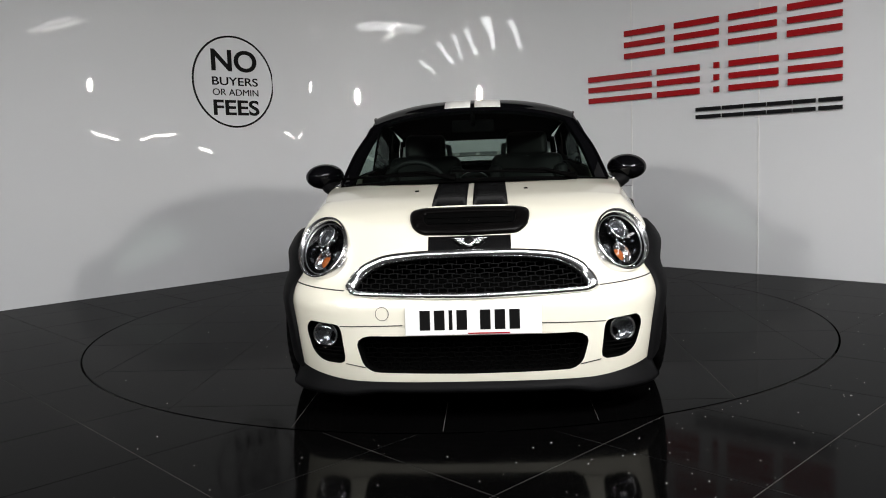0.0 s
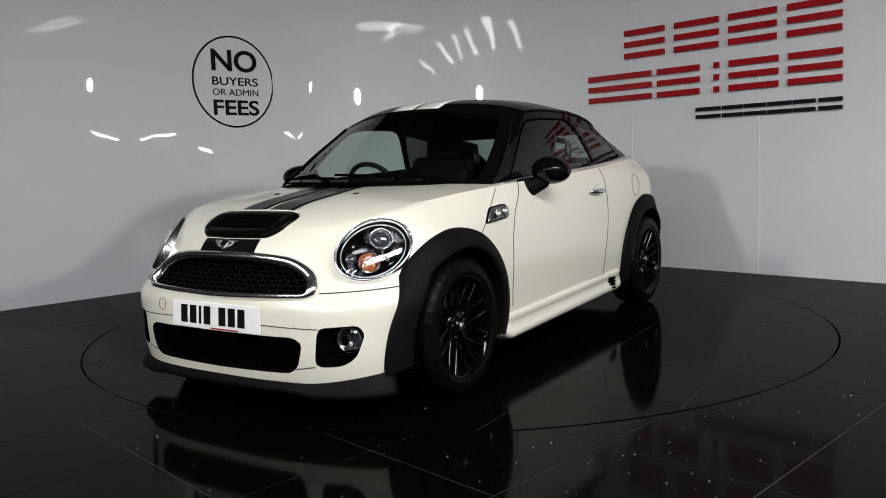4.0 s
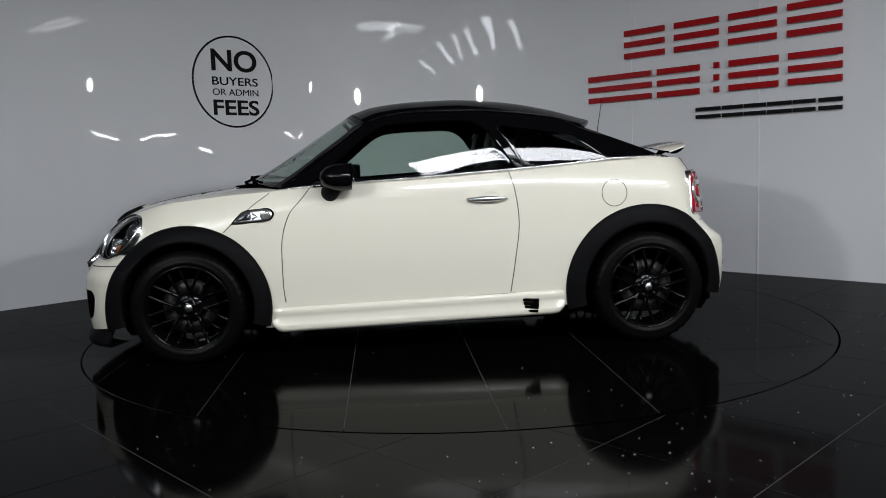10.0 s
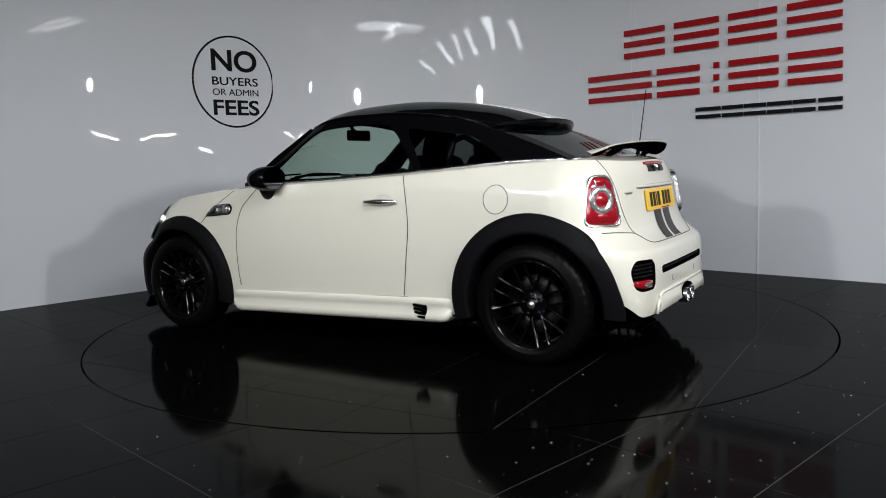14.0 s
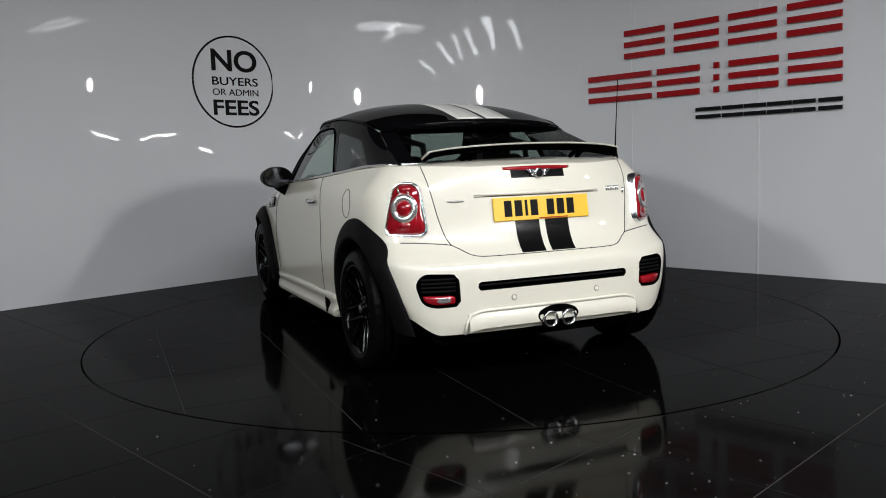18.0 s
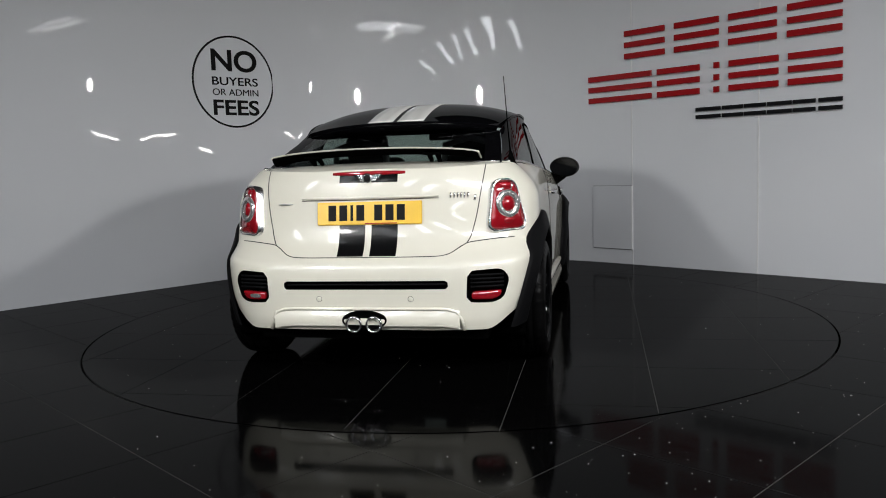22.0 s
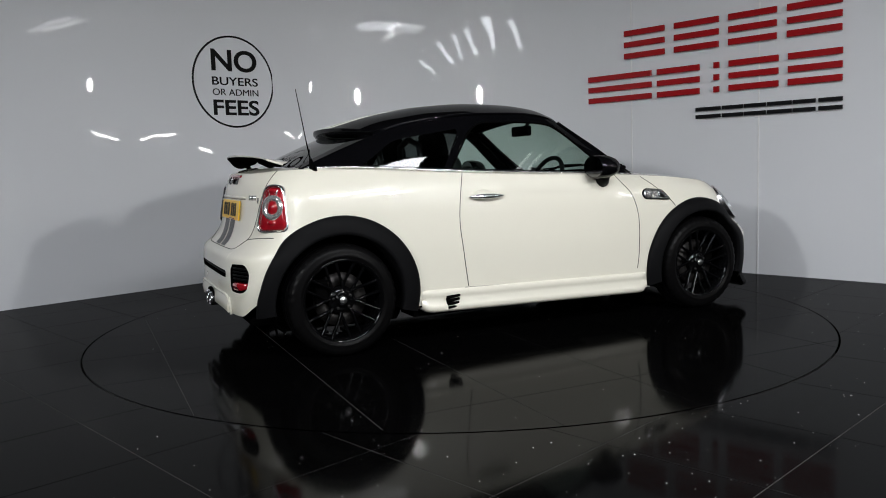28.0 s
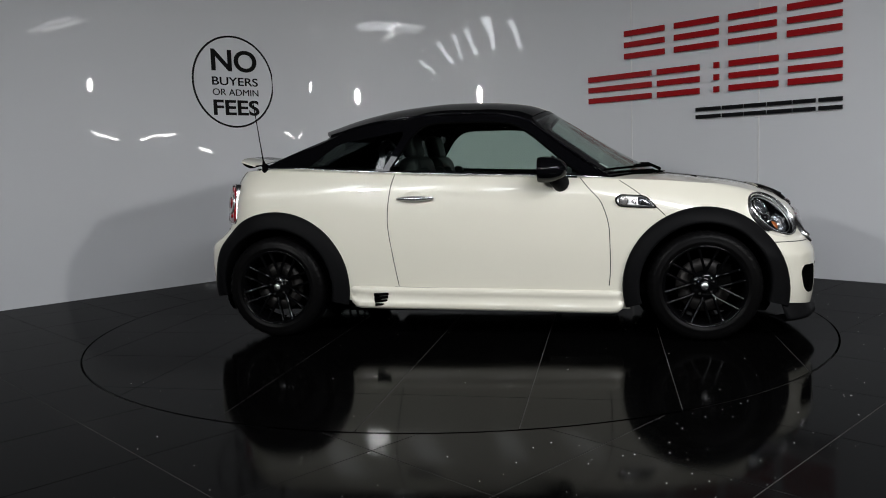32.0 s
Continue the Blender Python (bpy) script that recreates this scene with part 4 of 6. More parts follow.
        part("screen_trim", tube([tuple(Vector(SCREEN(0.05 + 0.93 * i / 20, s * 0.995)) + Vector((0.002, 0.004 * s, 0.004))) for i in range(21)], 0.006, n=6), M_BLACK, CAR)
    pts = [Vector(BACK(1.0, -0.99 + 1.98 * i / 30)) for i in range(31)]
    part("rear_belt_trim", tube([(p.x - 0.006, p.y, p.z + 0.004) for p in pts], 0.008, n=8, flat=0.6), M_CHROME, CAR, "chrome strip below the rear window")


greenhouse()


# ---- arches, sills, lips ----
def flare(hx, r_of, r_in, a0, a1, s, bulge):
    """A plastic wheel-arch lip swept round the hub."""
    prof = [(1.0, 0.002), (0.985, 0.013), (0.93, 0.019), (0.6, 0.028), (0.2, 0.037), (0.05, 0.036), (0.0, 0.026), (0.0, -0.03), (0.05, -0.12)]
    n = 48

    def at(i, k):
        t = radians(a0 + (a1 - a0) * i / n)
        f, o = prof[k]
        o = o * bulge if o > 0 else o
        r_out = r_of(a0 + (a1 - a0) * i / n)
        r = r_in + (r_out - r_in) * f
        x, z = hx + r * math.cos(t) , HUB_Z + r * math.sin(t)
        zz = max(z, 0.16)
        xb = min(max(hx + r_out * math.cos(t), -1.73), 1.74)
        y = side_y(min(max(x, -1.73), 1.74), max(z, 0.2)) * 0.5 + side_y(xb, max(z, 0.2)) * 0.5
        return (x, s * (y + o), zz if f > 0.5 else z)
    verts = [at(i, k) for i in range(n + 1) for k in range(len(prof))]
    m = len(prof)
    faces = [(i * m + k, (i + 1) * m + k, (i + 1) * m + k + 1, i * m + k + 1) for i in range(n) for k in range(m - 1)]
    return verts, faces




def bowl(hx, s):
    """The dark wheel housing behind the arch."""
    v, f = spin([(0.36, 0.0), (0.37, -0.30), (0.05, -0.31)], 40, "y", (hx, 0, HUB_Z))
    return [(x, s * (0.74 + y), max(z, 0.16)) for x, y, z in v], f


def lower_trim():
    for s in (1, -1):
        part("wheel_arch_trim", flare(HUB_X, FLARE_F, 0.343, -15, 196, s, 1.3), M_CLAD, CAR, "matt black wheel arch trim")
        part("wheel_arch_trim", flare(-HUB_X, FLARE_R, 0.350, -14, 189, s, 1.0), M_CLAD, CAR, "matt black wheel arch trim")
        for hx in (HUB_X, -HUB_X):
            part("wheel_housing", bowl(hx, s), M_DARK, CAR)
        # white sill with a scooped vent at its rear end
        prof = [(0.772, 0.277), (0.792, 0.274), (0.800, 0.260), (0.792, 0.237), (0.786, 0.217), (0.800, 0.188), (0.803, 0.165), (0.790, 0.148), (0.74, 0.142), (0.60, 0.142)]

        def sill(a, b):
            x = 0.805 - 1.575 * a
            y, z = prof[round(b * 9)]
            e = min(1.0, a / 0.03, (1 - a) / 0.03)
            return (x, s * (y - 0.02 * (1 - e ** 0.5)), z + 0.030 * a + (0.03 * (1 - e ** 0.5) if z < 0.2 else 0))
        sharp(part("sill", grid(sill, 50, 9), M_PAINT, CAR, "cream side sill"), 60)
        for k in range(4):
            x0, z0 = -0.585 - 0.004 * k, 0.258 - 0.020 * k
            part("sill_vent", tube([(x0 + 0.045, s * 0.790, z0 + 0.004), (x0 + 0.01, s * 0.799, z0 + 0.002), (x0 - 0.04 + 0.006 * k, s * 0.801, z0)], 0.0085, n=8), M_DARK, CAR)
        # solid black taper for the shade in the vent; the sill is not cut
        part("sill_vent_shade", tube([(-0.538, s * 0.774, 0.232), (-0.625, s * 0.774, 0.230)], [0.012, 0.028], n=12, flat=0.9), M_DARK, CAR)
        # floor side below the sill
        part("underbody_side", box(0, s * 0.62, 0.165, 1.6, 0.2, 0.03, 0.005), M_DARK, CAR)
    # black lip under the front bumper
    lip = []
    for i in range(61):
        p = 90 * (i / 30 - 1)
        q = front_point(min(abs(p), 66), 0.0)
        lip.append((q, -1 if p < 0 else 1))
    prof = [(0.000, 0.166), (0.010, 0.157), (0.024, 0.138), (0.026, 0.124), (0.014, 0.112), (-0.08, 0.116)]

    def lip_at(a, b):
        i, k = round(a * 60), round(b * 5)
        q, s = lip[i]
        o, z = prof[k]
        n = Vector((q.x - 1.2, q.y * 0.9, 0)).normalized()
        drop = 0.010 * min(1, max(0, (abs(q.y) - 0.36) / 0.10)) if k else -0.06 * min(1, max(0, (abs(q.y) - 0.44) / 0.3)) ** 1.6
        thin = 0.010 * (1 - min(1, max(0, (abs(q.y) - 0.38) / 0.10))) if k > 1 else 0.0
        o += 0.022 * min(1, max(0, (abs(q.y) - 0.5) / 0.2)) if 0 < k < 5 else 0.0
        return (q.x + n.x * o, s * (q.y + n.y * o), z + thin - (drop if k < 5 else 0) * (0.6 if k == 1 else 1))
    sharp(part("front_lip", grid(lip_at, 60, 5), M_CLAD, CAR, "matt black lip under the front bumper"), 60)
    # underbody and diffuser
    part("underbody", box(-0.03, 0, 0.20, 3.3, 1.15, 0.06, 0.02), M_DARK, CAR)

    def diff(a, b):
        y = -0.455 + 0.91 * a
        e = (abs(y) / 0.455) ** 10
        z = 0.330 - 0.072 * b - 0.014 * e * b
        x = rear_x(y, 0.3) - 0.013 * math.sin(b * 2.2) - 0.006
        return (x, y, z)
    sharp(part("diffuser", thick(grid(diff, 60, 8), 0.012, Vector((-1.6, 0, 0.3))), M_PAINT, CAR, "cream diffuser edge over the exhausts"), 60)
    rim = [(0.476, 0.236), (0.464, 0.285), (0.440, 0.322), (0.400, 0.335)] + [(0.36 - 0.72 * i / 20, 0.338) for i in range(21)] + [(-0.400, 0.335), (-0.440, 0.322), (-0.464, 0.285), (-0.476, 0.236)]
    part("diffuser_rim", tube([(rear_x(y, max(z, 0.3)) - 0.006, y, z) for y, z in rim], 0.0075, n=8), M_PAINT, CAR)


lower_trim()


# ---- wheels ----
def wheel_meshes():
    w = 0.103
    tyre_prof = [(0.215, -w + 0.012), (0.235, -w + 0.002), (0.262, -w), (0.288, -w + 0.010), (0.300, -w + 0.028), (0.303, -0.05), (0.298, -0.046), (0.298, -0.040), (0.303, -0.036), (0.304, -0.004), (0.298, -0.002), (0.298, 0.004), (0.304, 0.006),
                 (0.303, 0.036), (0.298, 0.040), (0.298, 0.046), (0.303, 0.05), (0.300, w - 0.028), (0.288, w - 0.010), (0.262, w), (0.248, w - 0.001), (0.244, w + 0.002), (0.235, w - 0.002), (0.215, w - 0.012)]
    tyre = spin(tyre_prof, 120)
    m = len(tyre_prof)
    worn = []
    for i, (x, y, z) in enumerate(tyre[0]):
        seg = i // m
        f = 0.980 if seg % 3 == 0 and 0.262 < math.hypot(x, z) and abs(abs(y) - 0.085) < 0.014 else 1.0
        worn.append((x * f, y, z * f))
    tyre = (worn, tyre[1])
    rim = spin([(0.222, 0.080), (0.226, 0.092), (0.221, 0.097), (0.213, 0.092), (0.206, 0.075), (0.200, 0.03), (0.196, -0.06), (0.21, -0.09)], 72)
    hub = spin([(0.0, 0.074), (0.026, 0.074), (0.031, 0.070), (0.033, 0.060), (0.045, 0.058), (0.066, 0.052), (0.075, 0.040), (0.078, 0.0), (0.0, 0.0)], 40)
    return tyre, rim, hub


TYRE_VF, RIM_VF, HUB_VF = wheel_meshes()


def spoke_vf(a, gap):
    """One pair of parallel spokes, linked at the hub."""
    out = []
    for e in (-1, 1):
        # a ridged bar: flat top between two bevelled flanks, dished towards the hub
        rows = []
        for r, g, h, w in ((0.050, 0.75, 0.050, 0.008), (0.082, 1.0, 0.060, 0.0065), (0.12, 1.0, 0.066, 0.006), (0.17, 1.0, 0.076, 0.0065), (0.20, 1.03, 0.084, 0.008), (0.217, 1.15, 0.087, 0.012)):
            c = e * gap * g
            rows.append([(r, c - w * 1.25, h - 0.022), (r, c - w, h - 0.004), (r, c - w * 0.25, h), (r, c + w * 0.25, h), (r, c + w, h - 0.004), (r, c + w * 1.25, h - 0.022)])
        verts = [q for row in rows for q in row]
        faces = [(i * 6 + k, (i + 1) * 6 + k, (i + 1) * 6 + k + 1, i * 6 + k + 1) for i in range(5) for k in range(5)] + [(i * 6 + 5, (i + 1) * 6 + 5, (i + 1) * 6, i * 6) for i in range(5)]
        out.append((verts, faces))
    v, f = join(*out)
    m = Matrix.Rotation(a, 4, "Y")
    rot = []
    for x, y, z in v:
        q = m @ Vector((x, z, y))
        rot.append(tuple(q))
    return rot, f


def build_wheels():
    for hx in (HUB_X, -HUB_X):
        for s in (1, -1):
            wheel = new("wheel")
            wheel.parent = CAR
            wheel.location = (hx, s * 0.726, HUB_Z)
            wheel.rotation_euler = (0, 0, 0 if s > 0 else math.pi)
            tagged(wheel, "gloss black multi-spoke alloy wheel")
            part("tyre", TYRE_VF, M_RUBBER, wheel)
            part("rim", RIM_VF, M_ALLOY, wheel)
            part("hub", HUB_VF, M_ALLOY, wheel)
            part("hub_badge", spin([(0.0, 0.0775), (0.018, 0.0775), (0.020, 0.074)], 24), M_SATIN, wheel)
            for k in range(8):
                part("spoke", spoke_vf(2 * math.pi * k / 8 + 0.3, 0.030), M_ALLOY, wheel)
            for k in range(5):
                t = 2 * math.pi * k / 5 + 0.2
                part("wheel_bolt", spin([(0.0, 0.062), (0.008, 0.062), (0.009, 0.05)], 8, "y", (0.05 * math.cos(t), 0, 0.05 * math.sin(t))), M_PIPE, wheel)
            part("brake_disc", spin([(0.06, 0.012), (0.06, 0.02), (0.145, 0.02), (0.147, 0.0), (0.06, 0.0)], 48), M_DISC, wheel)
            v, f = box_vf(box(0.105 if hx < 0 else -0.105, 0.012, 0.05, 0.075, 0.06, 0.13, 0.012))
            part("brake_caliper", (v, f), M_DARK, wheel)


build_wheels()


# ---- lamps, grilles, plates ----
def on_front(y, z, off=0.0):
    x = front_x(y, z)
    return Vector((x + off, y, z))


def on_rear(y, z, off=0.0):
    return Vector((rear_x(y, z) - off, y, z))


def recess(name, loop, surf, depth, mat, parent, shrink=0.94, s=1, edge=0.003):
    """A hollow behind an opening: rim, walls and back."""
    n = len(loop)
    cy, cz = sum(q[0] for q in loop) / n, sum(q[1] for q in loop) / n
    verts, faces = [], []
    for i, q in enumerate(loop):
        a, b = Vector(loop[i - 1]), Vector(loop[(i + 1) % n])
        nv = Vector((b.y - a.y, a.x - b.x)).normalized()
        nv = nv if nv.dot(Vector((q[0] - cy, q[1] - cz))) > 0 else -nv
        p = surf(q[0] + nv.x * edge, q[1] + nv.y * edge, -0.002)
        verts.append((p.x, s * p.y, p.z))
    for f, d in ((0.99, -0.006), (shrink, -depth), (0.5, -depth), (0.02, -depth)):
        for q in loop:
            y, z = cy + (q[0] - cy) * f, cz + (q[1] - cz) * f
            base = surf(q[0], q[1], d) if d > -0.02 else surf(cy + (q[0] - cy) * 0.98, cz + (q[1] - cz) * 0.98, d)
            verts.append((base.x, s * y, z))
    for r in range(4):
        for i in range(n):
            a, b = r * n + i, r * n + (i + 1) % n
            faces.append((a, b, b + n, a + n))
    if name == "":
        return verts, faces
    return part(name, (verts, faces), mat, parent)


def honeycomb(loop, surf, off, rows, step):
    """Staggered flat cells of a pressed grille."""
    z0, z1 = min(q[1] for q in loop), max(q[1] for q in loop)
    bits = []
    for k in range(rows + 1):
        z = z0 + (z1 - z0) * k / rows
        run = []
        y = -0.52
        j = 0
        while y < 0.52:
            zz = z + (0.0022 if (j // 2) % 2 == k % 2 else -0.0022)
            if inside(loop, y, min(max(zz, z0 + 0.002), z1 - 0.002)):
                p = surf(y, zz, off)
                run.append((p.x, p.y, p.z))
            elif len(run) > 1:
                bits.append(tube(run, 0.0024, n=5))
                run = []
            y += step / 2
            j += 1
        if len(run) > 1:
            bits.append(tube(run, 0.0024, n=5))
        if k < rows:
            zc = z + (z1 - z0) / rows / 2
            y = -0.52 + (step / 2 if k % 2 else 0)
            while y < 0.52:
                if inside(loop, y, zc):
                    a, b = surf(y, z, off), surf(y, z + (z1 - z0) / rows, off)
                    bits.append(tube([tuple(a), tuple(b)], 0.0024, n=5))
                y += step
    return join(*bits)


def plain_disc(c, n, r, h=0.004, seg=20):
    """A small button whose axis is n."""
    n = Vector(n).normalized()
    u = n.cross(Vector((0, 0, 1))).normalized()
    w = u.cross(n)
    verts, faces = [], []
    for f, d in ((1.0, 0.0), (1.0, h * 0.7), (0.85, h), (0.02, h * 1.05)):
        for i in range(seg):
            t = 2 * math.pi * i / seg
            verts.append(tuple(Vector(c) + u * (math.cos(t) * r * f) + w * (math.sin(t) * r * f) + n * d))
    for k in range(3):
        for i in range(seg):
            faces.append((k * seg + i, k * seg + (i + 1) % seg, (k + 1) * seg + (i + 1) % seg, (k + 1) * seg + i))
    return verts, faces


def oval(c, u, v, n, a, b, rings, seg=48, s=1):
    """Concentric ovals: rings of (size, height along n)."""
    verts, faces = [], []
    for f, d in rings:
        for i in range(seg):
            t = 2 * math.pi * i / seg
            p = c + u * (a * f * math.cos(t)) + v * (b * f * math.sin(t)) + n * d
            verts.append((p.x, p.y * s, p.z))
    for k in range(len(rings) - 1):
        for i in range(seg):
            faces.append((k * seg + i, k * seg + (i + 1) % seg, (k + 1) * seg + (i + 1) % seg, (k + 1) * seg + i))
    return verts, faces


def headlamp(s):
    lamp = new("headlamp")
    lamp.parent = CAR
    tagged(lamp, "oval chrome-ringed headlamp with amber indicator")
    # the lamp leans back a little so that its upper end lies flush with the wing
    C, V = HEAD_C - HEAD_N * 0.007, HEAD_V
    U = (HEAD_U - HEAD_N * 0.09).normalized()
    N = U.cross(V)
    part("chrome_ring", oval(C, U, V, N, HEAD_A, HEAD_B, [(1.075, -0.050), (1.075, 0.002), (1.05, 0.008), (1.015, 0.006), (0.985, -0.014)], s=s), M_CHROME, lamp)
    part("bowl", oval(C, U, V, N, HEAD_A, HEAD_B, [(0.992, -0.013), (0.91, -0.035), (0.6, -0.062), (0.02, -0.066)], s=s), M_ALLOY, lamp)
    part("inner_ring", oval(C, U, V, N, HEAD_A, HEAD_B, [(0.90, -0.018), (0.885, -0.012), (0.87, -0.018)], s=s), M_SATIN, lamp)
    c = C + U * 0.060 + V * 0.030 - N * 0.045
    part("projector_ring", oval(c, U, V, N, 0.047, 0.047, [(1.0, 0.0), (1.06, 0.022), (1.0, 0.028), (0.90, 0.022)], 32, s), M_CHROME, lamp)
    part("projector_lens", oval(c, U, V, N, 0.043, 0.043, [(1.0, 0.016), (0.85, 0.027), (0.5, 0.035), (0.02, 0.038)], 32, s), M_PROJ, lamp)
    for k in range(9):
        t = 2 * math.pi * k / 9
        part("projector_stud", oval(c + U * (0.060 * math.cos(t)) + V * (0.060 * math.sin(t)), U, V, N, 0.004, 0.004, [(1.0, 0.010), (0.8, 0.020), (0.02, 0.021)], 8, s), M_CHROME, lamp)
    c = C - U * 0.046 - V * 0.034 - N * 0.045
    part("indicator_cup", oval(c, U, V, N, 0.044, 0.044, [(1.04, 0.026), (1.0, 0.018), (0.8, -0.004), (0.02, -0.006)], 32, s), M_CHROME, lamp)
    part("indicator_bulb", oval(c, U, V, N, 0.028, 0.028, [(1.0, 0.0), (0.9, 0.010), (0.5, 0.017), (0.02, 0.019)], 24, s), M_AMBER, lamp)
    for du, dv, ru, rv in ((-0.092, 0.026, 0.026, 0.024), (-0.115, -0.010, 0.016, 0.026), (-0.004, -0.014, 0.008, 0.026), (-0.100, -0.052, 0.016, 0.010), (0.03, -0.082, 0.016, 0.005), (0.075, -0.050, 0.006, 0.006)):
        c = C + U * du + V * dv - N * 0.028
        part("reflector_facet", oval(c, U, V, N, ru, rv, [(1.0, -0.006), (0.9, 0.004), (0.02, 0.006)], 16, s), M_PROJ, lamp)
    part("cover_glass", outward(oval(C, U, V, N, HEAD_A, HEAD_B, [(0.985, 0.002), (0.8, 0.012), (0.5, 0.022), (0.02, 0.026)], s=s), Vector((1.3, 0.4 * s, 0.5))), M_LENS, lamp)


def tail_lamp(s):
    lamp = new("tail_lamp")
    lamp.parent = CAR
    tagged(lamp, "red tail lamp in a chrome frame with clear centre")

    def at(q, f, d):
        p = TAIL_C + TAIL_U * (q.x * f) + TAIL_V * (q.y * f) + TAIL_N * (d - 0.25 * (q.x * f) ** 2)
        return (p.x, p.y * s, p.z)
    n = len(TAIL)

    def rings(rs):
        verts = [at(q, f, d) for f, d in rs for q in TAIL]
        faces = [(k * n + i, k * n + (i + 1) % n, (k + 1) * n + (i + 1) % n, (k + 1) * n + i) for k in range(len(rs) - 1) for i in range(n)]
        return verts, faces
    part("chrome_frame", rings([(1.04, -0.03), (1.04, 0.008), (1.0, 0.014), (0.94, 0.012), (0.92, 0.002)]), M_CHROME, lamp)
    part("red_lens", rings([(0.91, 0.004), (0.86, 0.013), (0.5, 0.018), (0.02, 0.019)]), M_RED, lamp)
    c = TAIL_C + TAIL_V * 0.004 - TAIL_U * 0.006 + TAIL_N * 0.014
    part("clear_ring", oval(c, TAIL_U, TAIL_V, TAIL_N, 0.066, 0.068, [(1.0, 0.0), (0.95, 0.012), (0.60, 0.012), (0.52, 0.004)], 32, s), M_CLEAR, lamp)
    part("centre_lens", oval(c, TAIL_U, TAIL_V, TAIL_N, 0.034, 0.034, [(1.0, 0.004), (0.85, 0.014), (0.02, 0.017)], 24, s), M_RED, lamp)
    # white reflection streaks up the lens over the round lamp, shaped as bright bars
    for du, v0, v1 in ((-0.030, 0.066, 0.098), (0.016, 0.068, 0.100)):
        streak = [TAIL_C + TAIL_U * (du + 0.010 * i / 6) + TAIL_V * (v0 + (v1 - v0) * i / 6) + TAIL_N * (0.017 - 0.25 * du * du) for i in range(7)]
        part("lens_streak", tube([(q.x, q.y * s, q.z) for q in streak], [0.002 + 0.003 * math.sin(math.pi * i / 6) for i in range(7)], n=6), M_CLEAR, lamp)
    for k in (-1, 1):
        c2 = TAIL_C + TAIL_V * (0.008 + 0.082 * k) - TAIL_U * 0.008 + TAIL_N * 0.017
        part("lens_glint_facet", oval(c2, TAIL_U, TAIL_V, TAIL_N, 0.030, 0.016, [(1.0, 0.0), (0.9, 0.004), (0.02, 0.005)], 20, s), M_RED, lamp)


def bars_plate(name, x, y0, z0, tilt, mat, face, label, widths):
    """A number plate: its characters are plain bars."""
    plate = new(name)
    plate.parent = CAR
    plate.matrix_basis = Matrix.Translation((x, y0, z0)) @ (pose(0, 0, 0, 90, 0, 90) if face > 0 else pose(0, 0, 0, 90, 0, -90)) @ pose(0, 0, 0, tilt, 0, 0)
    tagged(plate, label)
    part("plate", box(0, 0, 0.004, 0.524, 0.112, 0.008, 0.003), mat, plate)
    pos = -0.205
    for w, step in widths:
        part("character_bar", box(pos + w / 2, 0.002, 0.0088, w, 0.076, 0.0015), M_INK, plate)
        pos += step
    part("maker_strip", box(0.06, -0.050, 0.0085, 0.16, 0.005, 0.001), M_LETTER_RED, plate)


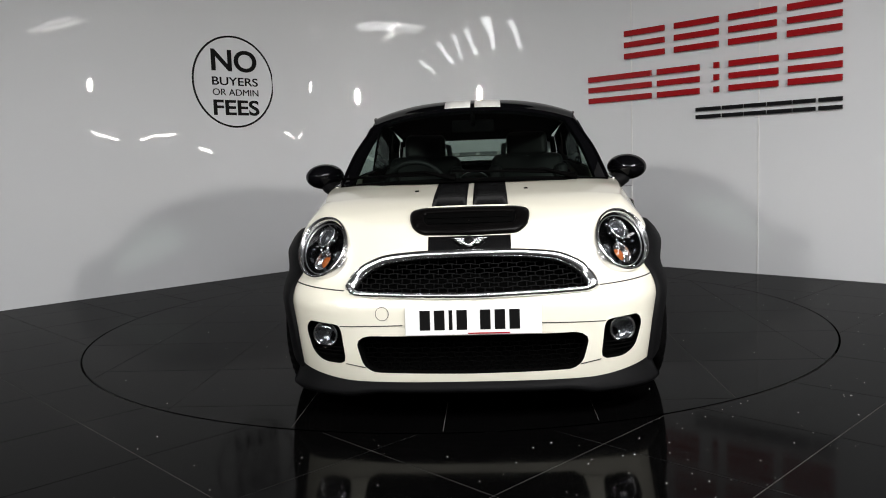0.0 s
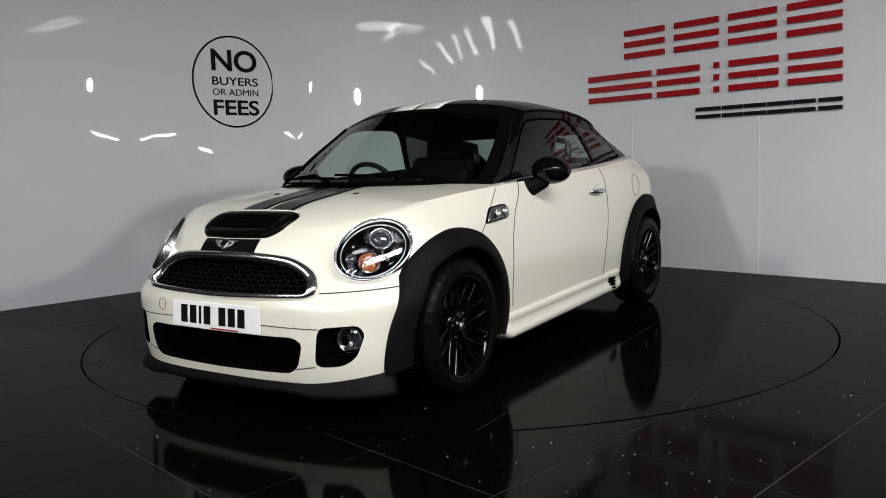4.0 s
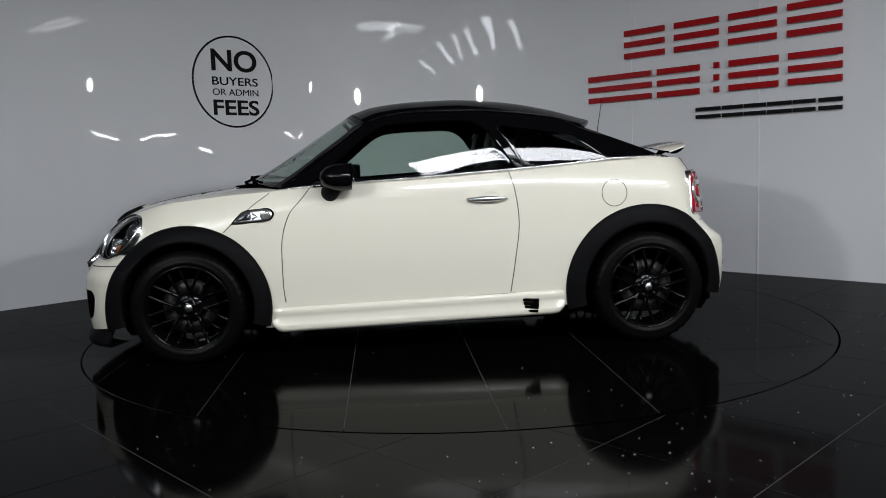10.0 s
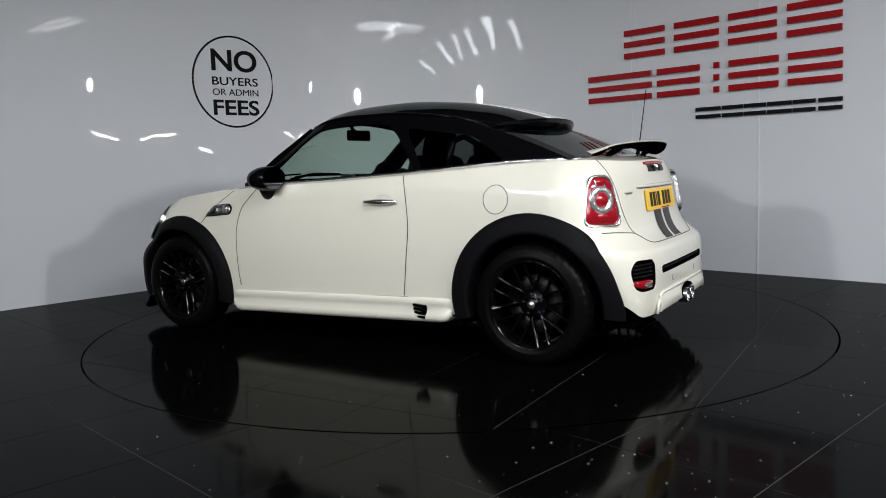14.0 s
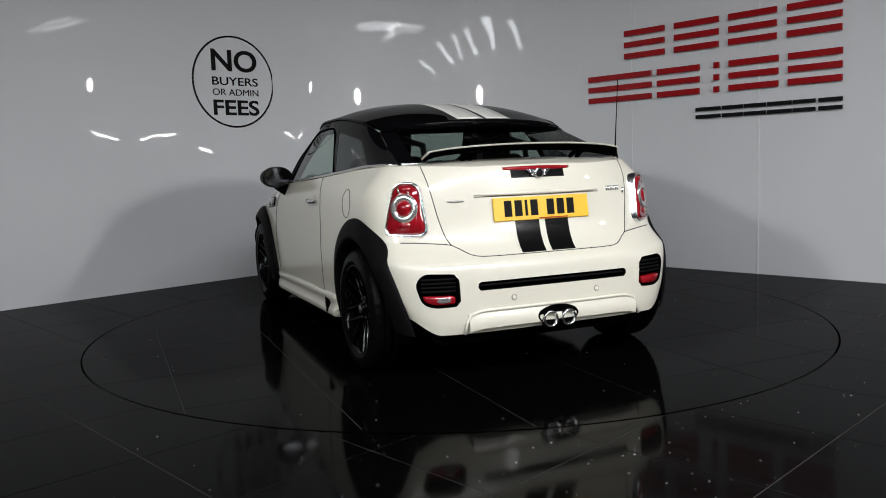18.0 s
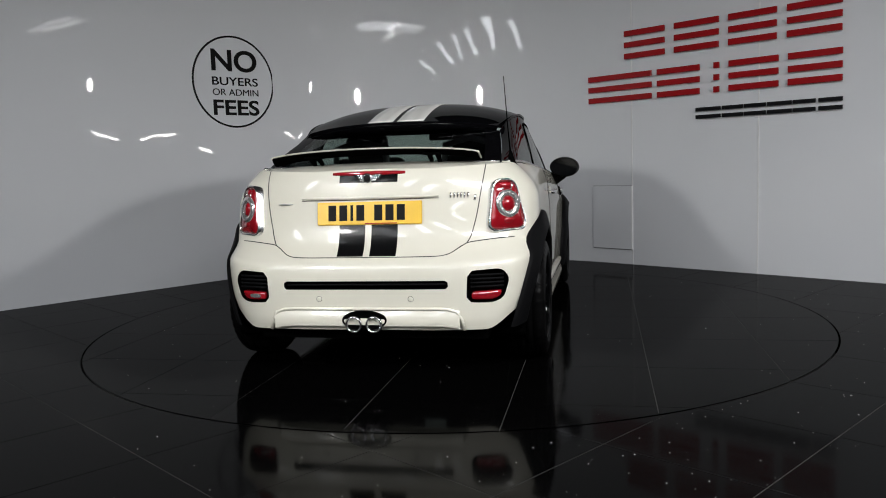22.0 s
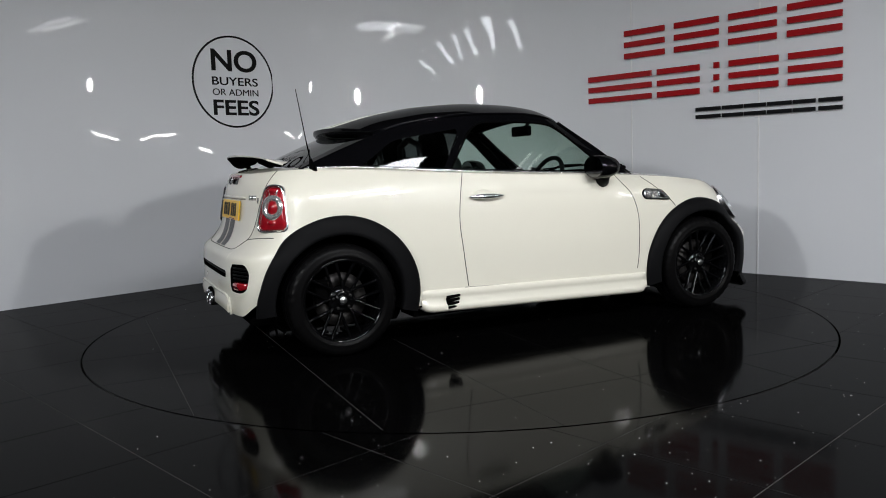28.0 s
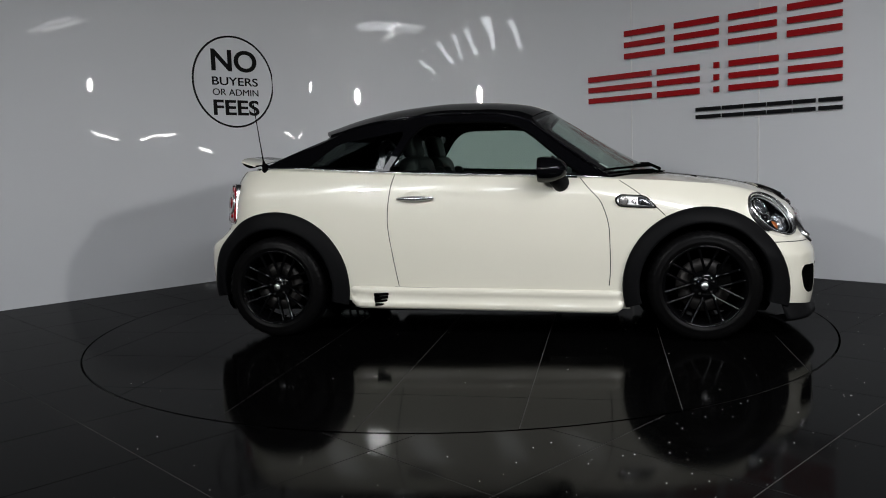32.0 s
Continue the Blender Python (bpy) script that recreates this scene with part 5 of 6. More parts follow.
def build_fittings():
    for s in (1, -1):
        headlamp(s)
        tail_lamp(s)
        # front fog lamp in its dark recess
        recess("fog_recess", FOG, on_front, 0.095, M_DARK, CAR, s=s)
        fog = new("fog_lamp")
        fog.parent = CAR
        tagged(fog, "round clear fog lamp in the bumper")
        c, n = Vector((1.752, 0.598, 0.333)), Vector((0.97, 0.22, 0.0)).normalized()
        u, v = Vector((-n.y, n.x, 0)), Vector((0, 0, 1))
        part("fog_ring", oval(c, u, v, n, 0.050, 0.050, [(1.15, -0.03), (1.12, 0.0), (1.0, 0.006), (0.9, 0.0)], 32, s), M_CHROME, fog)
        part("fog_reflector", oval(c, u, v, n, 0.046, 0.046, [(1.0, 0.0), (0.6, -0.02), (0.02, -0.025)], 32, s), M_PROJ, fog)
        part("fog_glass", outward(oval(c, u, v, n, 0.047, 0.047, [(1.0, 0.0), (0.6, 0.010), (0.02, 0.014)], 32, s), Vector((1.3, 0.4 * s, 0.3))), M_LENS, fog)
        for k in range(3):
            z = 0.262 + 0.016 * k
            part("fog_slat", tube([tuple(Vector((on_front(y, z, -0.022).x, s * y, z))) for y in (0.515, 0.56, 0.60, 0.64)], 0.004, n=6), M_DARK, CAR)
        # rear corner vent with red reflector
        recess("rear_vent", RVENT, on_rear, 0.045, M_DARK, CAR, s=s)
        for k in range(4):
            z = 0.437 + 0.018 * k
            part("vent_slat", tube([(on_rear(y, z, -0.012).x, s * y, z) for y in (0.505, 0.55, 0.60, 0.64, 0.655)], 0.0055, n=8), M_CLAD, CAR)
        ref = [(0.512, 0.415), (0.648, 0.418), (0.638, 0.388), (0.60, 0.376), (0.508, 0.379)]
        loop = resample(rounded(ref, 0.012), 30)
        verts = [(lambda p: (p.x, p.y * s, p.z))(on_rear(0.575 + (q[0] - 0.575) * f, 0.397 + (q[1] - 0.397) * f, d)) for f, d in ((1.0, -0.03), (1.0, -0.006), (0.9, 0.0), (0.02, 0.001)) for q in loop]
        part("rear_reflector", (verts, [(k * 30 + i, k * 30 + (i + 1) % 30, (k + 1) * 30 + (i + 1) % 30, (k + 1) * 30 + i) for k in range(3) for i in range(30)]), M_RED, CAR, "red lamp in the bumper vent")
        if s > 0:
            v = [(lambda p: (p.x, p.y * s, p.z))(on_rear(0.565 + 0.032 * math.cos(t), 0.397 + 0.011 * math.sin(t), 0.003)) for t in [2 * math.pi * i / 16 for i in range(16)]]
            part("reversing_lens", (v + [tuple(Vector(on_rear(0.565, 0.397, 0.005)))], [(i, (i + 1) % 16, 16) for i in range(16)]), M_CLEAR, CAR)
        # parking sensor
        part("parking_sensor", plain_disc(on_rear(0.225 * s, 0.385, 0.0), (-1, 0, 0), 0.012, 0.003), M_PAINT, CAR)
        seam([tuple(Vector(on_rear(0.225 * s, 0.385, 0.001)) + Vector((0, 0.013 * math.cos(t), 0.013 * math.sin(t)))) for t in [2 * math.pi * i / 20 for i in range(21)]], 0.001, both=False)
        # side lamp with chrome surround and round indicator
        scut = new("side_lamp")
        scut.parent = CAR
        tagged(scut, "chrome side scuttle with round indicator lamp")
        P = lambda x, z, o: (x, s * (side_y(x, z) + o), z)
        oc = resample(rounded([(0.995, 0.730), (0.928, 0.800), (0.79, 0.812), (0.758, 0.784), (0.78, 0.744)], 0.022), 40)
        n = 40
        cx, cz = 0.87, 0.768
        v = [P(cx + (q[0] - cx) * f, cz + (q[1] - cz) * f, o) for f, o in ((1.0, -0.004), (1.0, 0.006), (0.96, 0.010), (0.92, 0.008), (0.90, 0.003)) for q in oc]
        part("surround", (v, [(k * n + i, k * n + (i + 1) % n, (k + 1) * n + (i + 1) % n, (k + 1) * n + i) for k in range(4) for i in range(n)]), M_DARK, scut)
        v = [P(cx + (q[0] - cx) * f, cz + (q[1] - cz) * f, o) for f, o in ((0.92, 0.005), (0.85, 0.010), (0.5, 0.008), (0.02, 0.008)) for q in oc]
        part("inlay", (v, [(k * n + i, k * n + (i + 1) % n, (k + 1) * n + (i + 1) % n, (k + 1) * n + i) for k in range(3) for i in range(n)]), M_SATIN, scut)
        for loop, mat, nm in (([(0.970, 0.744), (0.920, 0.792), (0.885, 0.794), (0.885, 0.752)], M_PROJ, "dark_insert"), ([(0.878, 0.750), (0.880, 0.790), (0.846, 0.772)], M_CLEAR, "bright_facet"), ([(0.940, 0.748), (0.905, 0.782), (0.897, 0.755)], M_INK, "inner_shade")):
            lp = resample(rounded(loop, 0.006), 24)
            mx, mz = sum(q[0] for q in loop) / len(loop), sum(q[1] for q in loop) / len(loop)
            lift = 0.0135 if nm == "inner_shade" else 0.0115
            v = [P(mx + (q[0] - mx) * f, mz + (q[1] - mz) * f, o) for f, o in ((1.0, 0.006), (0.97, lift), (0.5, lift + 0.001), (0.02, lift + 0.001)) for q in lp]
            part(nm, (v, [(k * 24 + i, k * 24 + (i + 1) % 24, (k + 1) * 24 + (i + 1) % 24, (k + 1) * 24 + i) for k in range(3) for i in range(24)]), mat, scut)
        c = Vector(P(0.810, 0.775, 0.011))
        part("indicator_ring", plain_disc(c, (0, s, 0), 0.026, 0.007), M_CHROME, scut)
        part("indicator_lens", plain_disc(c + Vector((0, s * 0.006, 0)), (0, s, 0), 0.021, 0.006), M_CLEAR, scut)
        # door handle in its scoop
        handle = new("door_handle")
        handle.parent = CAR
        tagged(handle, "chrome door handle")
        xs = [-0.248 - 0.217 * i / 16 for i in range(17)]
        part("grip", tube([(x, s * (side_y(x, 0.816) + 0.012 + 0.012 * math.sin(math.pi * i / 16)), 0.816) for i, x in enumerate(xs)], [0.005 + 0.014 * math.sin(math.pi * (0.08 + 0.84 * i / 16)) for i in range(17)], n=10, flat=0.85), M_CHROME, handle)
        part("scoop", oval(Vector((-0.372, side_y(-0.37, 0.816) + 0.0005, 0.816)), Vector((1, 0, 0)), Vector((0, 0, 1)), Vector((0, 1, 0)), 0.062, 0.040, [(1.0, 0.0), (0.9, -0.002), (0.4, -0.002), (0.02, -0.002)], 24, s), M_PAINT, handle)
        # door mirror
        mir = new("door_mirror")
        mir.parent = CAR
        tagged(mir, "gloss black oval door mirror")
        c = Vector((0.412, 0.853, 0.958))
        v = []
        rings = [(0.02, 0.104), (0.45, 0.095), (0.75, 0.070), (0.93, 0.034), (1.0, -0.006), (0.99, -0.046), (0.93, -0.060)]
        v, f = oval(c, Vector((0, 1, 0)), Vector((0, -0.05, 1)).normalized(), Vector((1, 0.10, 0)).normalized(), 0.102, 0.071, rings, 36, s)
        part("housing", (v, f), M_BLACK, mir)
        part("mirror_glass", oval(c, Vector((0, 1, 0)), Vector((0, -0.05, 1)).normalized(), Vector((1, 0.10, 0)).normalized(), 0.098, 0.068, [(0.93, -0.057), (0.5, -0.055), (0.02, -0.055)], 36, s), M_MIRROR, mir)
        part("foot", tube([(0.475, s * 0.735, 0.878), (0.47, s * 0.775, 0.876), (0.445, s * 0.825, 0.905), (0.425, s * 0.845, 0.945)], [0.050, 0.046, 0.040, 0.034], n=12), M_CLAD, mir)
        # triangle behind the pillar foot
        part("mirror_base", tube([(0.56, s * 0.735, 0.907), (0.46, s * 0.742, 0.905), (0.38, s * 0.742, 0.910)], 0.014, n=8), M_DARK, CAR)
    # fuel flap on the car's left
    cap = [(-1.05 + 0.068 * math.cos(t), 0.823 + 0.072 * math.sin(t)) for t in [2 * math.pi * i / 40 for i in range(41)]]
    seam([(x, side_y(x, z) + 0.0003, z) for x, z in cap], 0.0018, both=False, name="fuel_flap_gap")
    # main grille
    recess("grille_hollow", GRILLE, on_front, 0.07, M_DARK, CAR, 0.97)
    part("grille_mesh", honeycomb(GRILLE, on_front, -0.018, 8, 0.036), M_MESH, CAR, "black pressed grille mesh")
    rim = [(lambda p: tuple(p))(on_front(q[0] * 1.025, 0.58 + (q[1] - 0.58) * 1.10, 0.006)) for q in GRILLE]
    v, f = tube(rim, [0.017 + 0.009 * min(1, abs(q[0]) / 0.44) ** 2 if q[1] > 0.525 else 0.012 for q in GRILLE], closed=True, n=10)
    part("grille_surround", (v, f), M_CHROME, CAR, "chrome grille surround")
    # lower intake
    recess("intake_hollow", INTAKE, on_front, 0.09, M_DARK, CAR, 0.97)
    part("intake_mesh", honeycomb(INTAKE, on_front, -0.045, 8, 0.036), M_DARK, CAR)
    # bumper joint and towing-eye cover
    for s in (1, -1):
        seam([on_front(y * s, 0.392 - 0.008 * (y - 0.28) / 0.25, 0.0006) for y in [0.265 + 0.255 * i / 10 for i in range(11)]], 0.002, both=False)
        seam([on_front(y * s, 0.222 + 0.012 * (y - 0.42) / 0.08, 0.0006) for y in [0.42 + 0.08 * i / 5 for i in range(6)]], 0.002, both=False)
    seam([on_front(-0.345 + 0.026 * math.cos(t), 0.437 + 0.026 * math.sin(t), 0.0006) for t in [2 * math.pi * i / 28 for i in range(29)]], 0.0012, both=False)
    # rear bumper slot
    recess("bumper_slot", RSLOT, on_rear, 0.04, M_DARK, CAR, 0.98)
    part("slot_mesh", tube([tuple(on_rear(y, 0.4515, -0.014)) for y in [-0.39 + 0.78 * i / 20 for i in range(21)]], 0.006, n=6), M_CLAD, CAR)
    # plates
    chars = [(0.040, 0.056), (0.040, 0.056), (0.014, 0.030), (0.040, 0.090), (0.040, 0.056), (0.040, 0.056), (0.040, 0.056)]
    bars_plate("front_plate", 1.899, 0.008, 0.409, -4, M_PLATE_W, 1, "white front number plate with dark character bars", chars)
    bars_plate("rear_plate", -1.647, -0.004, 0.783, -8, M_PLATE_Y, -1, "yellow rear number plate with dark character bars", chars)
    # winged badges, as plain shapes
    for x, z, sgn, nm, tl in ((1.812, 0.700, 1, "bonnet_badge", 0.65), (-1.632, 0.950, -1, "boot_badge", 0.15)):
        b = new(nm)
        b.parent = CAR
        n = Vector((sgn * math.cos(tl), 0, math.sin(tl)))
        c = Vector((x, 0, z)) + n * 0.006
        up = Vector((-sgn * math.sin(tl), 0, math.cos(tl)))
        part("disc", plain_disc(c, n, 0.024, 0.008), M_CHROME, b)
        part("disc_centre", plain_disc(c + n * 0.007, n, 0.017, 0.004), M_INK, b)
        for s in (1, -1):
            for k in range(3):
                p0, p1 = c + Vector((0, s * 0.022, 0)) + up * (0.012 - 0.010 * k), c + Vector((0, s * (0.070 - 0.013 * k), 0)) + up * (0.016 - 0.011 * k)
                part("wing_bar", tube([tuple(p0), tuple(p0.lerp(p1, 0.5)), tuple(p1)], [0.006, 0.006, 0.002], n=6), M_CHROME, b)
    # boot: grip line over the plate, red high lamp, small script badges
    part("boot_grip", tube([tuple(on_rear(y, 0.858, 0.004)) for y in [-0.345 + 0.69 * i / 20 for i in range(21)]], [0.002 + 0.008 * math.sin(math.pi * i / 20) ** 0.4 for i in range(21)], n=8), M_PAINT, CAR)
    seam([on_rear(y, 0.848, 0.003) for y in [-0.345 + 0.69 * i / 20 for i in range(21)]], 0.0015, both=False)
    part("high_brake_lamp", tube([tuple(on_rear(y, 0.974, -0.004)) for y in [-0.182 + 0.364 * i / 20 for i in range(21)]], [0.005 + 0.008 * math.sin(math.pi * (0.05 + 0.9 * i / 20)) ** 0.5 for i in range(21)], n=8), M_RED, CAR, "red high-level brake lamp")
    part("script_badge", box_and_bars(-0.44, 0.858), M_CHROME, CAR)
    part("small_badge", tube([tuple(on_rear(y, 0.832, 0.002)) for y in (0.395, 0.42, 0.45, 0.475)], [0.003, 0.009, 0.009, 0.003], n=8, flat=0.6), M_SATIN, CAR)
    # exhausts
    for y in (0.049, -0.049):
        ex = new("exhaust_pipe")
        ex.parent = CAR
        tagged(ex, "chrome exhaust tailpipe")
        v, f = spin([(0.030, 0.14), (0.030, -0.002), (0.0325, -0.006), (0.038, -0.006), (0.0405, 0.0), (0.040, 0.14)], 28)
        part("pipe", ([(-1.808 + b, y + a, 0.268 + c) for a, b, c in v], f), M_CHROME, ex)
        part("bore", plain_disc((-1.790, y, 0.268), (-1, 0, 0), 0.030, 0.002), M_PIPE, ex)
    # raised black oval that gives the shade of the opening round the pipes
    part("exhaust_shade_oval", oval(Vector((rear_x(0, 0.3) - 0.014, 0, 0.285)), Vector((0, 1, 0)), Vector((0, 0, 1)), Vector((-1, 0, 0)), 0.112, 0.048, [(1.0, 0.0), (0.96, 0.010), (0.88, 0.004), (0.02, 0.003)], 36), M_DARK, CAR)
    # bonnet scoop
    scoop()
    stripes()
    # washer jets
    for s in (1, -1):
        part("washer_jet", box(1.235, s * 0.25, ZT_HOOD(1.235) - 0.004, 0.03, 0.018, 0.012, 0.004), M_DARK, CAR)
    # aerial
    aer = new("aerial")
    aer.parent = CAR
    tagged(aer, "black rod aerial on the rear wing")
    part("foot", tube([(-1.318, -0.668, 0.985), (-1.325, -0.664, 1.005), (-1.335, -0.660, 1.06)], [0.027, 0.020, 0.008], n=12), M_DARK, aer)
    part("rod", tube([(-1.335, -0.660, 1.05), (-1.352, -0.653, 1.16), (-1.391, -0.641, 1.426)], [0.005, 0.0032, 0.0022], n=6), M_DARK, aer)
    # wipers
    for s, y0 in ((1, 0.52), (1, -0.08)):
        wp = new("wiper")
        wp.parent = CAR
        tagged(wp, "black windscreen wiper")
        pts = [tuple(Vector(SCREEN(0.055 + 0.05 * t, (y0 - 0.62 * t) / 0.7)) + Vector((0.012, 0, 0.012))) for t in [i / 12 for i in range(13)]]
        part("blade", tube(pts, 0.007, n=6), M_DARK, wp)
        part("arm", tube([tuple(Vector(SCREEN(0.0, y0 / 0.7)) + Vector((0.02, 0, 0.012))), tuple(Vector(pts[3]) + Vector((0.004, 0, 0.014))), tuple(Vector(pts[7]) + Vector((0, 0, 0.008)))], [0.011, 0.008, 0.005], n=8), M_DARK, wp)
    # spoiler on its struts
    spoiler()


def box_and_bars(y0, z0):
    bits = []
    for k in range(6):
        y = y0 - 0.016 * k + 0.04
        p = on_rear(y, z0, 0.003)
        bits.append(tube([(p.x, p.y, p.z - 0.013), (p.x, p.y - 0.003, p.z + 0.013)], 0.0045, n=6))
    p = on_rear(y0 - 0.072, z0 - 0.012, 0.003)
    bits.append(tube([(p.x, p.y, p.z - 0.016), (p.x, p.y - 0.004, p.z + 0.012)], 0.006, n=6))
    return join(*bits)


EDGE = [front_point(90 * i / 60, 1.0) for i in range(61)][::-1]
EDGE_Y, EDGE_Z = curve([q.x + 1e-7 * i for i, q in enumerate(EDGE)], [q.y for q in EDGE]), curve([q.x + 1e-7 * i for i, q in enumerate(EDGE)], [q.z for q in EDGE])


def hood_at(x, y, off=0.0):
    if x > XCF:
        return (x, y, hood_z(x, y, EDGE_Y(x), EDGE_Z(x)) + off)
    e = side_point(x, 1.0)
    return (x, y, hood_z(x, y, e.y, e.z) + off)


def bonnet_front(y, z, off=0.0):
    """A point on the bonnet's front slope at that height, raised by off along the slope's normal."""
    lo, hi = 1.3, 1.727
    if z < 0.757:
        p = on_front(y, z)
    else:
        for _ in range(16):
            mid = (lo + hi) / 2
            if hood_at(mid, y)[2] > z:
                lo = mid
            else:
                hi = mid
        p = Vector((lo, y, z))
    return p + Vector((0.62, 0, 0.785)) * off


def scoop():
    """The air scoop on the bonnet: a black bezel with a slot in it, under a painted lip."""
    sc = new("bonnet_scoop")
    sc.parent = CAR
    tagged(sc, "bonnet air scoop with a wide black mouth")
    outer = resample(rounded([(0.0, 0.818), (0.20, 0.816), (0.252, 0.805), (0.232, 0.752), (0.190, 0.726), (0.0, 0.723), (-0.190, 0.726), (-0.232, 0.752), (-0.252, 0.805), (-0.20, 0.816)], 0.022), 120)
    inner = resample(rounded([(0.0, 0.799), (0.192, 0.796), (0.186, 0.762), (0.165, 0.752), (0.0, 0.750), (-0.165, 0.752), (-0.186, 0.762), (-0.192, 0.796)], 0.014), 120)
    i0 = max(range(120), key=lambda i: outer[i][1] - abs(outer[i][0]))
    j0 = max(range(120), key=lambda i: inner[i][1] - abs(inner[i][0]))
    outer, inner = outer[i0:] + outer[:i0], inner[j0:] + inner[:j0]

    def loops(rs):
        verts = []
        for kind, f, off in rs:
            for a, b in zip(outer, inner):
                q = a if kind == 0 else b if kind == 1 else a.lerp(b, 0.5)
                verts.append(tuple(bonnet_front(q[0] * f, 0.7735 + (q[1] - 0.7735) * f, off)))
        faces = [(k * 120 + i, k * 120 + (i + 1) % 120, (k + 1) * 120 + (i + 1) % 120, (k + 1) * 120 + i) for k in range(len(rs) - 1) for i in range(120)]
        return verts, faces
    part("bezel", loops([(0, 1.0, -0.004), (0, 0.99, 0.012), (0, 0.97, 0.016), (2, 1.0, 0.020), (1, 1.02, 0.020), (1, 0.99, 0.016), (1, 0.97, 0.008)]), M_SCOOP, sc)
    part("mouth", loops([(1, 0.985, 0.009), (1, 0.5, 0.008), (1, 0.02, 0.008)]), M_DARK, sc)
    lip = [bonnet_front(-0.236 + 0.472 * i / 40, 0.8205 - 0.008 * abs(i / 20 - 1) ** 5, 0.006) for i in range(41)]
    part("lip", tube([tuple(q) for q in lip], [0.002 + 0.0065 * (1 - abs(i / 20 - 1) ** 4) for i in range(41)], n=8), M_PAINT, sc)
    for z in (0.762, 0.782):
        part("mouth_slat", tube([tuple(bonnet_front(-0.17 + 0.34 * i / 20, z, 0.011)) for i in range(21)], 0.003, n=6), M_DARK, sc)


def stripes():
    for s in (1, -1):
        def at(a, b):
            x = 1.640 + (1.040 - 1.640) * a
            y = s * (0.0125 + 0.1475 * b)
            return hood_at(x, y, 0.0035)
        part("bonnet_stripe", thick(grid(at, 30, 6), 0.0008, Vector((1.4, 0, 0.2))), M_STRIPE_BLACK, CAR, "black bonnet stripe")

        def front_of(a, b):
            z = 0.722 - 0.052 * a
            p = on_front(s * 0.163 * b, z, 0.0015)
            return tuple(p)
        part("bonnet_stripe", grid(front_of, 6, 6), M_STRIPE_BLACK, CAR, "black bonnet stripe")
        for z0, z1 in ((0.735, 0.582), (0.968, 0.930)):
            def rear_of(a, b):
                return tuple(on_rear(s * (0.016 + 0.130 * b), z0 + (z1 - z0) * a, 0.0015))
            part("boot_stripe", grid(rear_of, 6, 4), M_STRIPE_BLACK, CAR, "black boot stripe")


def spoiler():
    sp = new("rear_spoiler")
    sp.parent = CAR
    tagged(sp, "raised cream rear spoiler with black underside")

    def wing(z_off, low):
        def at(a, b):
            k = abs(2 * b - 1)
            y = (0.528 if b > 0.5 else -0.528) * k
            sweep = 0.085 * k ** 2.2
            chord = 0.185 * (1 - 0.5 * k ** 9)
            x = -1.628 + sweep + chord * a
            arch = 1.097 - 0.022 * k ** 2.2 - 0.008 * k ** 9
            z = arch - 0.030 * a - low * (0.005 + (0.007 + 0.016 * k ** 5) * math.sin(math.pi * a) ** 0.6)
            return (x, y, z + z_off)
        return at
    part("blade", grid(wing(0, 0), 10, 48), M_PAINT, sp)
    part("blade_underside", grid(wing(0, 1), 10, 48), M_DARK, sp)
    part("front_face", grid(lambda u, b: tuple(Vector(wing(0, 0)(1.0, b)).lerp(Vector(wing(0, 1)(1.0, b)), u)), 1, 48), M_DARK, sp)
    part("rear_face", grid(lambda u, b: tuple(Vector(wing(0, 0)(0.0, b)).lerp(Vector(wing(-0.007, 0)(0.012, b)), u)), 1, 48), M_PAINT, sp)
    for b in (0.0, 1.0):
        part("end_cap", tube([wing(-0.004, 0)(0.02 + 0.96 * i / 8, b) for i in range(9)], 0.0055, n=8), M_PAINT, sp)
    for y0, y1 in ((0.016, 0.150), (-0.150, -0.016)):
        part("blade_stripe", grid(lambda a, b: tuple(Vector(wing(0.0012, 0)(a, (y0 + (y1 - y0) * b + 0.528) / 1.056)) - Vector((0.001 * (a < 0.03), 0, 0))), 10, 4), M_STRIPE_BLACK, sp)
    for s in (1, -1):
        for dy in (-0.02, 0.02):
            y = s * 0.305 + dy
            part("strut", tube([(-1.455, y, 1.000), (-1.475, y, 1.03), (-1.53, y, 1.060)], [0.013, 0.011, 0.014], n=8), M_DARK, sp)
        part("strut_bracket", box(-1.530, s * 0.305, 1.060, 0.075, 0.085, 0.014, 0.004), M_DARK, sp)
        part("strut_foot", box(-1.460, s * 0.305, 1.006, 0.05, 0.06, 0.012, 0.004), M_DARK, sp)


build_fittings()


# ---- cabin ----
def cushion(sx, sy, sz, r=0.05):
    bm = bmesh.new()
    bmesh.ops.create_cube(bm, size=1, matrix=Matrix.Diagonal((sx, sy, sz, 1)))
    bmesh.ops.bevel(bm, geom=bm.edges[:], offset=min(r, sx * 0.45, sy * 0.45, sz * 0.45), segments=4, affect="EDGES", profile=0.5)
    for f in bm.faces:
        f.smooth = True
    return bm


